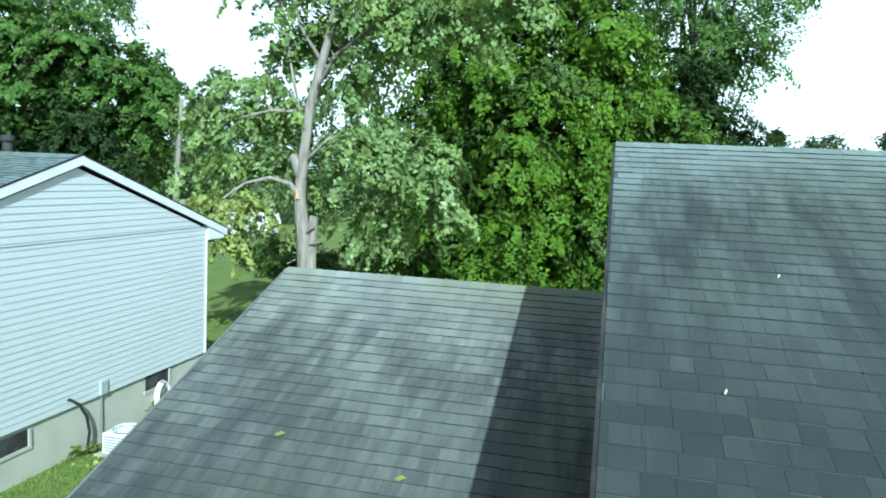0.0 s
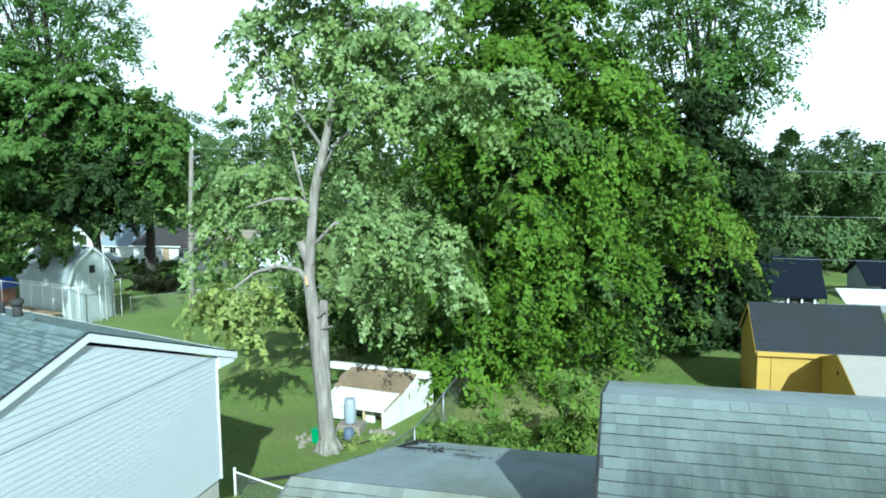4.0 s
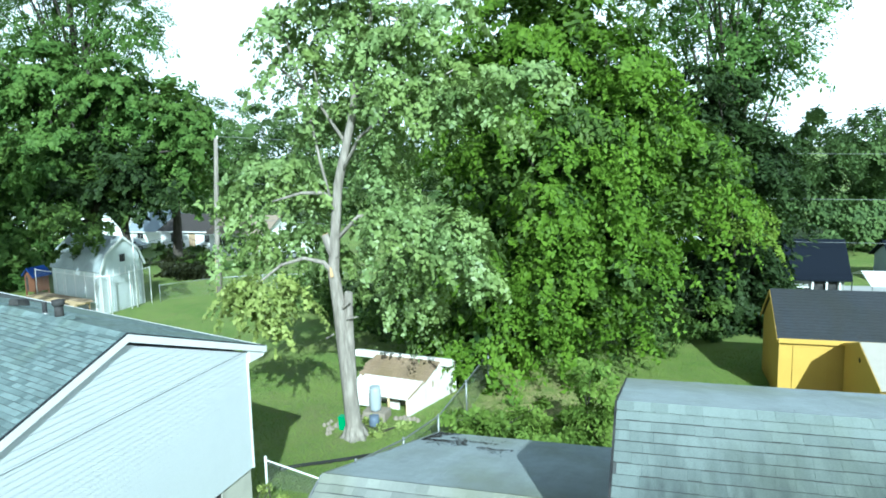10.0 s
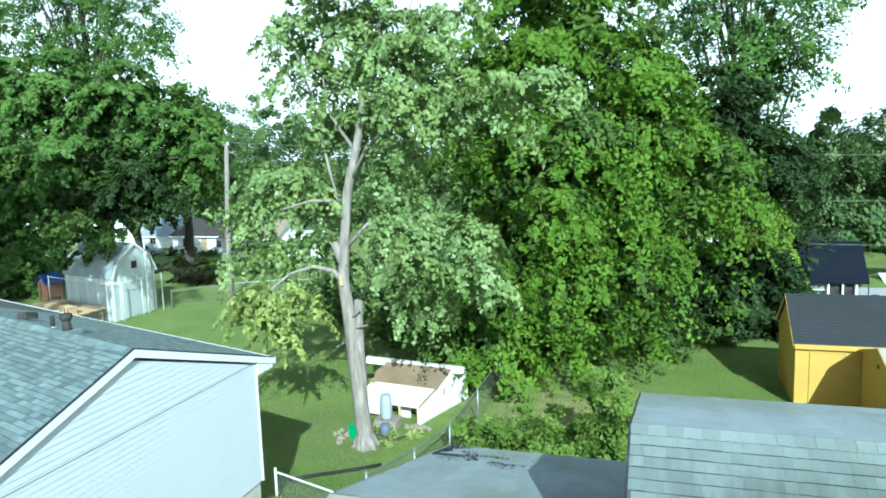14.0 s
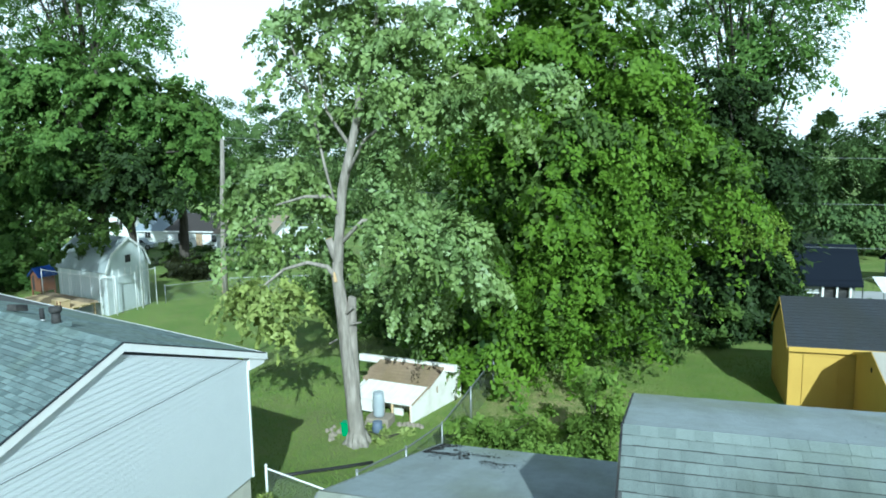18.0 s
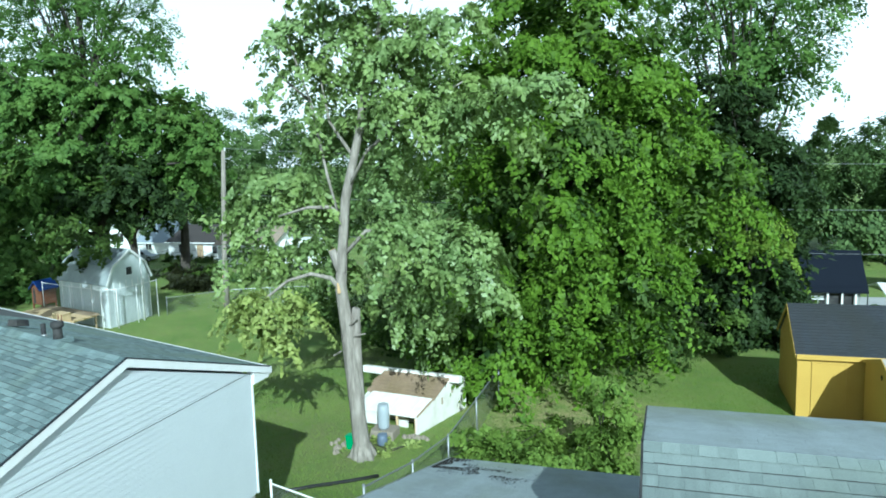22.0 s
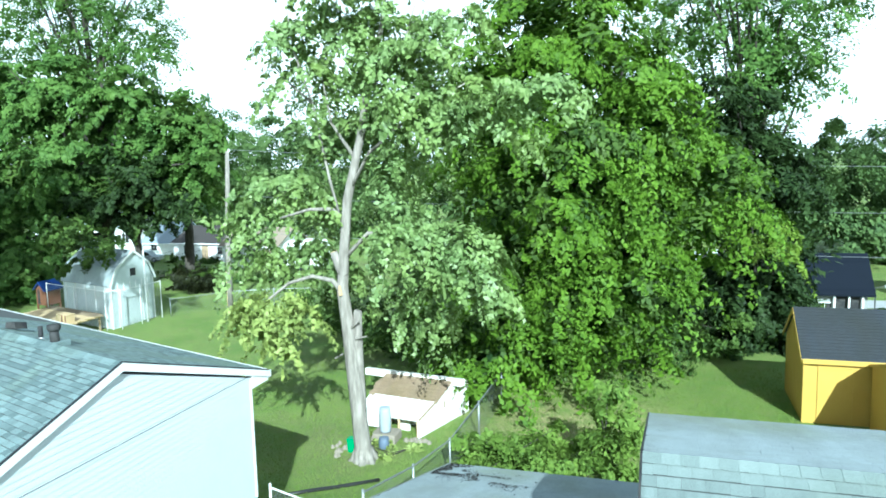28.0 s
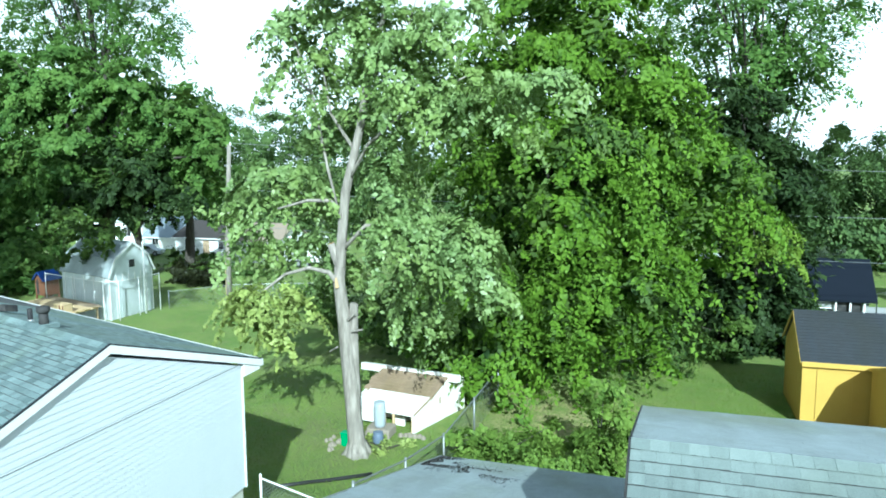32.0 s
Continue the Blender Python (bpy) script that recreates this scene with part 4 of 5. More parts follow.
# ---- far houses ----
def small_house(label, x0, x1, y0, y1, z, eave, ridge, wall, roof, windows, along="x", door=None):
    h = thing("house", ((x0 + x1) / 2, (y0 + y1) / 2, z), label, "house", "houses beyond the yards")
    ym = (y0 + y1) / 2
    part("wall", Shape().prism([(x0, y0, z - 0.3), (x0, y1, z - 0.3), (x0, y1, z + eave), (x0, ym, z + ridge - 0.15), (x0, y0, z + eave)], (x1 - x0, 0, 0)), wall, h)
    r = gable_roof("roof", h, x0 - 0.35, x1 + 0.35, (ym, z + ridge), (y0 - 0.4, z + eave - 0.1), (y1 + 0.4, z + eave - 0.1), 0.12)
    r.data.materials[0] = roof
    part("fascia", Shape().box((x0 - 0.35, y0 - 0.44, z + eave - 0.24), (x1 + 0.35, y0 - 0.405, z + eave - 0.1)), WHITE if roof is not NAVY_ROOF else roof, h)
    for wx, wz, ww, wh in windows:
        w = part("window", Shape().box((wx, y0 - 0.02, z + wz), (wx + ww, y0 + 0.05, z + wz + wh)), DARK, h, "dark glass window")
        part("window_frame", Shape().box((wx - 0.06, y0 - 0.05, z + wz - 0.06), (wx + ww + 0.06, y0 - 0.021, z + wz)).box((wx - 0.06, y0 - 0.05, z + wz + wh), (wx + ww + 0.06, y0 - 0.021, z + wz + wh + 0.06)).box((wx + ww / 2 - 0.02, y0 - 0.04, z + wz), (wx + ww / 2 + 0.02, y0 - 0.021, z + wz + wh)), WHITE, w)
    if door:
        part("door", Shape().box((door, y0 - 0.03, z), (door + 0.95, y0 + 0.02, z + 2.05)), WOOD, h)
    return h


BROWN_ROOF = painted("dark_brown_roofing", (0.05, 0.043, 0.04), (0.035, 0.03, 0.028), 0.4, 0.9, 1.0)
TAN_ROOF = painted("tan_brown_roofing", (0.3, 0.24, 0.18), (0.22, 0.18, 0.14), 0.4, 0.9, 1.0)
GREY_ROOF = painted("slate_grey_roofing", (0.25, 0.29, 0.33), (0.18, 0.2, 0.23), 0.4, 0.9, 1.0)
NAVY_ROOF = painted("navy_black_roofing", (0.009, 0.012, 0.02), (0.007, 0.01, 0.014), 0.3, 0.8, 1.0)
small_house("white bungalow with a dark brown roof beyond the lawns", -60.5, -50.7, 77.8, 86, -2.75, 2.5, 4.3, WHITE, BROWN_ROOF, [(-59, 1.0, 1.2, 1.1), (-54, 1.0, 1.5, 1.1)], door=-56.3)
small_house("long white house with a tan roof beyond the trees", -49.7, -42.4, 72.6, 80, -2.5, 2.6, 4.4, WHITE, TAN_ROOF, [(-48.7, 1.0, 1.5, 1.1), (-46.3, 1.0, 1.3, 1.1)], door=-44.1)
small_house("white house with a grey roof behind the barn", -84.5, -72.3, 85.6, 92, -2.6, 3.6, 5.7, WHITE, GREY_ROOF, [(-80.6, 1.2, 1.2, 1.3), (-75.6, 1.2, 1.2, 1.3)])
small_house("low white garage with a slate roof", -69.2, -63.6, 82.4, 89, -3.0, 2.1, 4.7, WHITE, GREY_ROOF, [(-67.9, 1.0, 0.9, 0.8)])
small_house("pale house with a slate roof at the road", -99, -88, 91, 98, -2.6, 3.2, 5.3, WHITE, GREY_ROOF, [(-96.5, 1.3, 1.2, 1.3), (-91.5, 1.3, 1.2, 1.3)])
NAVY_ROOF.node_tree.nodes["Principled BSDF"].inputs["Specular IOR Level"].default_value = 0.1
dh = small_house("small house with a navy-black roof and open porch", 9.1, 12.2, 48.8, 52.5, -1.75, 2.45, 4.6, painted("grey_siding", (0.28, 0.29, 0.28), (0.18, 0.18, 0.17), 0.4), NAVY_ROOF, [(9.5, 0.9, 0.7, 0.8)])
part("porch_opening", Shape().box((10.4, 48.77, -1.7), (11.8, 48.8, 0.4)), DARK, dh, "panel coloured dark for the shade in the open porch")
for x in (10.3, 11.1, 11.85):
    part("porch_post", Shape().box((x, 48.5, -1.8), (x + 0.1, 48.6, 0.55)), WHITE, dh)
small_house("low house with a dark roof across the road", 18.5, 28, 60, 66, -2.0, 1.9, 3.3, painted("grey_blue_siding", (0.2, 0.23, 0.26), (0.12, 0.14, 0.15), 0.4), NAVY_ROOF, [(19.2, 0.6, 0.9, 1.0), (22, 0.6, 0.9, 1.0)])
tarp = thing("canopy", (15, 49, -1.8), "white tarpaulin canopy on thin posts", "canopy")
part("sheet", Shape().prism([(13.1, 46.6, 0.55), (17.8, 46.6, 0.55), (17.8, 48.9, 1.1), (13.1, 48.9, 1.1)], (0, 0, -0.03)), WHITE, tarp)
part("sheet", Shape().prism([(13.1, 48.9, 1.1), (17.8, 48.9, 1.1), (17.8, 51.2, 0.55), (13.1, 51.2, 0.55)], (0, 0, -0.03)), WHITE, tarp)
for x in (13.2, 17.7):
    for y in (46.7, 51.1):
        part("post", Shape().tube([(x, y, ground_z(x, y) - 0.1), (x, y, 0.56)], [0.04, 0.04], 8), GALV, tarp)
mound = thing("canvas_cover", (9.9, 44.5, -1.2), "pale tan canvas cover over a heap", "cover")
part("cover", Shape().tube([(8.6, 45, -1.3), (9.3, 44.8, -0.7), (10.2, 44.6, -0.5), (11.2, 44.4, -1.3)], [0.5, 0.9, 0.8, 0.3], 12), TAN, mound, smooth=True)

road = Shape()
xs = [3 + 8 * i for i in range(14)]
for a, b in zip(xs, xs[1:]):
    road.face((a, 55.6 + 0.05 * a, ground_z(a, 55.6) + 0.02), (b, 55.6 + 0.05 * b, ground_z(b, 55.6) + 0.02), (b, 58.6 + 0.05 * b, ground_z(b, 58.6) + 0.02), (a, 58.6 + 0.05 * a, ground_z(a, 58.6) + 0.02))
setting("road", road, painted("pale_road", (0.42, 0.42, 0.41), (0.3, 0.3, 0.29), 0.5, 0.9, 1.0), "pale concrete lane between the far lawns", "road")


def car(at, turn, paint, label):
    c = thing("car", (0, 0, 0), label, "car", "vehicles in the far yards")
    body = Shape().prism([(-2.1, -0.85, 0.3), (2.1, -0.85, 0.3), (2.15, -0.85, 0.75), (1.1, -0.85, 0.9), (0.6, -0.85, 1.4), (-1.2, -0.85, 1.42), (-1.75, -0.85, 0.95), (-2.15, -0.85, 0.85)], (0, 1.7, 0))
    part("body", body, paint, c, bevel=0.05)
    for sy in (-0.86, 0.84):
        part("side_window", Shape().prism([(-1.2, sy, 0.95), (0.95, sy, 0.95), (0.55, sy, 1.33), (-1.1, sy, 1.35)], (0, 0.02, 0)), DARK, c, "dark side glass")
    for x in (-1.35, 1.35):
        for y in (-0.88, 0.7):
            w = part("wheel", Shape().tube([(x, y, 0.32), (x, y + 0.18, 0.32)], [0.32, 0.32], 16), BLACK, c)
            part("rim", Shape().tube([(x, y - 0.01 if y < 0 else y + 0.17, 0.32), (x, y + 0.005 if y < 0 else y + 0.19, 0.32)], [0.19, 0.19], 12), GALV, w)
    c.matrix_basis = Matrix.Translation(at) @ Matrix.Rotation(radians(turn), 4, "Z")
    return c


SILVER = painted("silver_car_paint", (0.6, 0.63, 0.66), (0.5, 0.5, 0.5), 0.1, 0.3, 2.0, 0.3)
car((4.4, 64, ground_z(4.4, 64)), 8, WHITE, "white car parked in a far yard")
car((-63.2, 75.5, ground_z(-63.2, 75.5)), 20, SILVER, "silver car beside the white bungalow")
camper = thing("camper_trailer", (-29.8, 56.5, 0), "white camper trailer parked beyond the lawns", "trailer")
part("body", Shape().prism([(-31.4, 55.4, 0.5), (-28.0, 55.4, 0.5), (-27.9, 55.4, 1.4), (-28.3, 55.4, 2.5), (-28.6, 55.4, 2.7), (-31.1, 55.4, 2.7), (-31.5, 55.4, 2.4), (-31.6, 55.4, 1.2)], (0, 2.2, 0)), WHITE, camper, bevel=0.05)
for x0, x1 in ((-31.1, -30.3), (-29.3, -28.6)):
    part("window", Shape().box((x0, 55.37, 1.5), (x1, 55.41, 2.1)), DARK, camper, "dark camper window")
part("door", Shape().box((-30.1, 55.37, 0.6), (-29.5, 55.4, 2.3)), BARN, camper)
for x in (-30.2, -29.4):
    w = part("wheel", Shape().tube([(x, 55.38, 0.33), (x, 55.6, 0.33)], [0.33, 0.33], 16), BLACK, camper)
    part("rim", Shape().tube([(x, 55.365, 0.33), (x, 55.385, 0.33)], [0.18, 0.18], 12), GALV, w)
part("hitch", Shape().beam((-28.0, 56.5, 0.5), (-26.9, 56.5, 0.42), 0.1), GALV, camper)
part("jack", Shape().tube([(-27.1, 56.5, 0.0), (-27.1, 56.5, 0.6)], [0.04, 0.04], 8), GALV, camper)

# leaves that fell on the roofs
for x, y, z, mt in ((-2.43, 5.07, 4.0, LEAF_Y), (-1.34, 4.8, 3.9, LEAF_Y), (0.57, 3.3, 5.21, CONCRETE), (1.0, 4.45, 5.62, CONCRETE), (-1.6, 4.3, 3.72, CONCRETE)):
    lf = thing("fallen_leaf", (x, y, z), "small fallen leaf lying on the shingles" if mt is LEAF_Y else "pale fleck of litter lying on the shingles", "leaf", "litter on the roofs")
    r = 0.045 if mt is LEAF_Y else 0.008
    part("blade", Shape().face((x - r, y, z + 0.012), (x - r * 0.2, y - r * 0.7, z + 0.01), (x + r, y + r * 0.2, z + 0.025), (x + r * 0.1, y + r * 0.8, z + 0.035)), mt, lf)


# dark shingle edge above the white rake boards of the neighbour
s = Shape()
for sgn in (-1, 1):
    s.beam((NB["x1"] + 0.02, 9.35, 6.195), (NB["x1"] + 0.02, 9.35 + sgn * 4.2, 4.845), 0.03, 0.024)
part("shingle_edge", s, SHINGLE_D, nb_roof, "dark edge of the shingles")

# damp leaf litter caught along the eave of the wing roof
litter = thing("leaf_litter", (-2.9, 4.1, 3.63), "dark damp leaf litter caught along the eave", "litter", "", "stuff")
rl = random.Random(19)
flakes = Shape()
for i in range(1100):
    x = -3.58 + 1.3 * rl.random() ** 1.3
    y = 4.01 + 0.09 * rl.random() * (1.2 - (x + 3.58) / 1.3)
    z = MR["front"][1] + (y - MR["front"][0]) * 0.361 + 0.016 + rl.random() * 0.012
    a, r = rl.uniform(0, 6.28), rl.uniform(0.008, 0.018)
    c, d = r * math.cos(a), r * math.sin(a)
    flakes.face((x - c, y - d, z), (x + d * 0.6, y - c * 0.6, z + 0.004), (x + c, y + d, z + 0.003), (x - d * 0.6, y + c * 0.6, z + 0.008))
part("flakes", flakes, painted("rotten_leaf", (0.014, 0.012, 0.01), (0.028, 0.023, 0.018), 0.4, 0.95), litter)

# dark moss and leaf crumbs near the far eave of the wing roof
crumbs = thing("leaf_litter", (-3.4, 12.6, 3.5), "dark leaf crumbs and moss near the far eave", "litter", "", "stuff")
flakes = Shape()
for i in range(2600):
    if rl.random() < 0.45:
        x, y = -3.6 + 0.45 * rl.random() ** 1.5, rl.uniform(11.6, 12.9)
    else:
        f = rl.random()
        x, y = -3.45 + 1.5 * f + rl.gauss(0, 0.12), 11.9 - 0.5 * f + rl.gauss(0, 0.28)
    if x < -3.62 or noise.noise(Vector((x * 2.2, y * 2.2, 1))) < -0.05:
        continue
    z = MR["ridge"][1] - (y - MR["ridge"][0]) * 0.2923 + 0.016 + rl.random() * 0.01
    a, r = rl.uniform(0, 6.28), rl.uniform(0.007, 0.02)
    c, d = r * math.cos(a), r * math.sin(a)
    flakes.face((x - c, y - d, z), (x + d * 0.6, y - c * 0.6, z + 0.004), (x + c, y + d, z + 0.003), (x - d * 0.6, y + c * 0.6, z + 0.008))
part("flakes", flakes, bpy.data.materials["rotten_leaf"], crumbs)


# ---- trees ----
def leaf_mesh(name, c, nrm, leaf, rng):
    """Folded four-cornered leaves at the places c, facing nrm."""
    count = len(c)
    nrm = nrm / np.linalg.norm(nrm, axis=1, keepdims=True)
    t = rng.normal(size=(count, 3)) + np.array([0, 0, -0.7])
    t -= (t * nrm).sum(1, keepdims=True) * nrm
    t /= np.linalg.norm(t, axis=1, keepdims=True)
    b = np.cross(nrm, t)
    size = leaf * rng.uniform(0.55, 1.35, count)[:, None]
    fold = nrm * size * rng.uniform(0.02, 0.25, count)[:, None]
    v = np.stack([c - t * size * 0.52, c + b * size * 0.37 + fold, c + t * size * 0.72, c - b * size * 0.37 + fold], 1).reshape(-1, 3)
    me = bpy.data.meshes.new(name)
    me.vertices.add(4 * count)
    me.vertices.foreach_set("co", v.ravel())
    me.loops.add(4 * count)
    me.loops.foreach_set("vertex_index", np.arange(4 * count))
    me.polygons.add(count)
    me.polygons.foreach_set("loop_start", np.arange(0, 4 * count, 4))
    me.update()
    me.validate()
    return me


def sprays_in(blobs, per, length, seed, inner=0.35, axis=None, clump=1):
    """Leafy twigs in large rounded masses (x, y, z, across, high): a root, a way out and a length each."""
    rng = np.random.default_rng(seed)
    out = []
    for x, y, z, a, h in blobs:
        n = max(4, int(per * a * h))
        d = rng.normal(size=(n, 3))
        d /= np.linalg.norm(d, axis=1, keepdims=True)
        r = inner + (1 - inner) * rng.random(n) ** 0.7
        p = np.array([x, y, z]) + d * r[:, None] * np.array([a, min(a, 1.3 * h), h])
        way = d * np.array([1, 1, 0.45]) + rng.normal(size=(n, 3)) * 0.4
        if axis is not None:
            off = p - np.array([axis[0], axis[1], p[:, 2].mean()])
            off[:, 2] = 0
            way += 0.5 * off / (np.linalg.norm(off, axis=1, keepdims=True) + 0.5)
        if clump > 1:   # several twigs share one bough, with gaps between the boughs
            k = np.repeat(np.arange(max(3, n // clump)), clump)
            n = len(k)
            p = p[k] + rng.normal(size=(n, 3)) * np.array([0.42, 0.42, 0.28]) * length
            way = way[k] + rng.normal(size=(n, 3)) * np.array([0.4, 0.4, 0.25])
        way /= np.linalg.norm(way, axis=1, keepdims=True)
        out.append(np.concatenate([p, way, (length * rng.uniform(0.55, 1.4, n))[:, None]], 1))
    return np.concatenate(out)


def boughs_in(blobs, spacing, length, seed, fan=9, droop=0.35, rise=0.15, buried=0.12, ragged=0.1):
    """Flat, drooping boughs all over the outside of a union of rounded masses (x, y, z, across, high); each is a fan of twigs."""
    rng = np.random.default_rng(seed)
    B = np.array(blobs, dtype=float)
    R = np.stack([B[:, 3], np.minimum(B[:, 3], 1.3 * B[:, 4]), B[:, 4]], 1)
    R = np.maximum(R - 0.28 * length, 0.4 * R)
    out = []
    for i in range(len(B)):
        area = 4 * np.pi * (R[i, 0] * R[i, 1] * R[i, 2]) ** (2 / 3)
        n = max(5, int(area / spacing**2))
        k = np.arange(n) + 0.5
        phi, c = k * 2.39996 + rng.uniform(0, 6.3), 1 - 2 * k / n
        d = np.stack([np.cos(phi) * np.sqrt(1 - c * c), np.sin(phi) * np.sqrt(1 - c * c), c], 1) + rng.normal(size=(n, 3)) * 0.16
        d /= np.linalg.norm(d, axis=1, keepdims=True)
        p = B[i, :3] + d * R[i] * rng.uniform(1 - 2.6 * ragged, 1 + 0.9 * ragged, n)[:, None]
        deep = np.full(n, 9.0)
        for j in range(len(B)):
            if j != i:
                deep = np.minimum(deep, np.linalg.norm((p - B[j, :3]) / R[j], axis=1))
        keep = (deep > 0.8) | (rng.random(n) < buried)
        p, d = p[keep], d[keep]
        n = len(p)
        way = d * np.array([1, 1, 0.45]) + np.array([0, 0, rise]) + rng.normal(size=(n, 3)) * np.array([0.3, 0.3, 0.12])
        way /= np.linalg.norm(way, axis=1, keepdims=True)
        side = np.cross(way, np.array([0, 0, 1.0]))
        side /= np.linalg.norm(side, axis=1, keepdims=True) + 1e-6
        size = length * rng.uniform(0.6, 1.35, n)
        m = np.repeat(np.arange(n), fan)
        u, v = rng.random(n * fan), rng.uniform(-1, 1, n * fan)
        q = p[m] + way[m] * ((u - 0.55) * size[m])[:, None] + side[m] * (v * 0.5 * (1.1 - 0.55 * u) * size[m])[:, None]
        q[:, 2] += rng.normal(size=n * fan) * 0.05 * size[m] - droop * (u**2 + 0.25 * v**2) * size[m]
        w = way[m] + side[m] * (v * 0.9)[:, None] + np.array([0, 0, -1.0]) * (droop * u)[:, None] + rng.normal(size=(n * fan, 3)) * 0.15
        w /= np.linalg.norm(w, axis=1, keepdims=True)
        out.append(np.concatenate([q, w, (0.5 * size[m] * rng.uniform(0.6, 1.3, n * fan))[:, None]], 1))
    return np.concatenate(out)


def leafy(name, sprays, each, leaf, material, parent, seed, droop=0.45, wide=0.34, thin=0.12, up=0.75, out=0.55):
    rng = np.random.default_rng(seed)
    n = len(sprays)
    k = np.repeat(np.arange(n), each)
    s = rng.random(n * each) ** 0.8
    p, way, length = sprays[k, :3], sprays[k, 3:6], sprays[k, 6]
    side = np.cross(way, np.array([0, 0, 1.0]))
    side /= np.linalg.norm(side, axis=1, keepdims=True) + 1e-6
    spread = wide * (0.35 + np.sin(np.pi * np.clip(s, 0.05, 0.95)))
    c = p + way * (s * length)[:, None] + side * (rng.normal(size=n * each) * spread * length * 0.6)[:, None]
    c[:, 2] += rng.normal(size=n * each) * thin * length - droop * s**2 * length
    nrm = way * out + np.array([0, 0, up]) + (rng.normal(size=(n, 3)) * 0.4)[k] + rng.normal(size=(n * each, 3)) * 0.36
    return part(name, leaf_mesh(name, c, nrm, leaf, rng), material, parent)


def limbs_to(parent, root, sprays, count, r0, seed, bark):
    rnd = random.Random(seed)
    for i in range(count):
        p = sprays[rnd.randrange(len(sprays))]
        b = Vector(p[:3])
        a = Vector(root) + Vector((0, 0, rnd.uniform(0, 0.6) * max(0.0, b.z - root[2])))
        mid = a.lerp(b, 0.5) + Vector((rnd.uniform(-0.5, 0.5), rnd.uniform(-0.5, 0.5), 0.1 * (b - a).length))
        s = Shape().tube([a, a.lerp(mid, 0.5) + Vector((0, 0, 0.1)), mid, mid.lerp(b, 0.6) + Vector((0, 0, 0.1)), b], [r0, r0 * 0.75, r0 * 0.5, r0 * 0.3, r0 * 0.1], 6, False, 0.1, seed + i)
        part("limb", s, bark, parent, smooth=True)


def tree(label, base, top, r0, blobs, per, length, leaf, each, leaf_mat, bark, seed, limbs=12, droop=0.45, wide=0.34, thin=0.12, inner=0.35, clump=1, core=None, tiers=0.0, fan=9, ragged=0.1, up=0.75, out=0.55):
    """tiers: the spacing of flat drooping boughs; without it the twigs fill the masses loosely."""
    ob = thing("tree", base, label, "tree")
    sprays = boughs_in(blobs, tiers, length, seed, fan, droop, ragged=ragged) if tiers else sprays_in(blobs, per, length, seed, inner, base, clump)
    b, t = Vector(base), Vector(top)
    pts = [b - Vector((0, 0, 0.1)), b + Vector((0, 0, 0.25)), b.lerp(t, 0.3) + Vector((0.15, 0, 0)), b.lerp(t, 0.65), t]
    part("trunk", Shape().tube(pts, [r0 * 1.5, r0 * 1.1, r0 * 0.85, r0 * 0.6, r0 * 0.2], 10, True, 0.12, seed), bark, ob, smooth=True)
    limbs_to(ob, b.lerp(t, 0.25), sprays, limbs, r0 * 0.35, seed + 50, bark)
    leafy("crown", sprays, each, leaf, leaf_mat, ob, seed + 7, droop, wide, thin, up, out)
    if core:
        # the heart's dark leaf colour stands in for shade deep in the crown
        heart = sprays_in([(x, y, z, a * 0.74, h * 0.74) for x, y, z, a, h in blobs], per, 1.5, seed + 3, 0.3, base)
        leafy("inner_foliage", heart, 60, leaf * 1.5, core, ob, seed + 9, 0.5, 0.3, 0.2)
    return ob


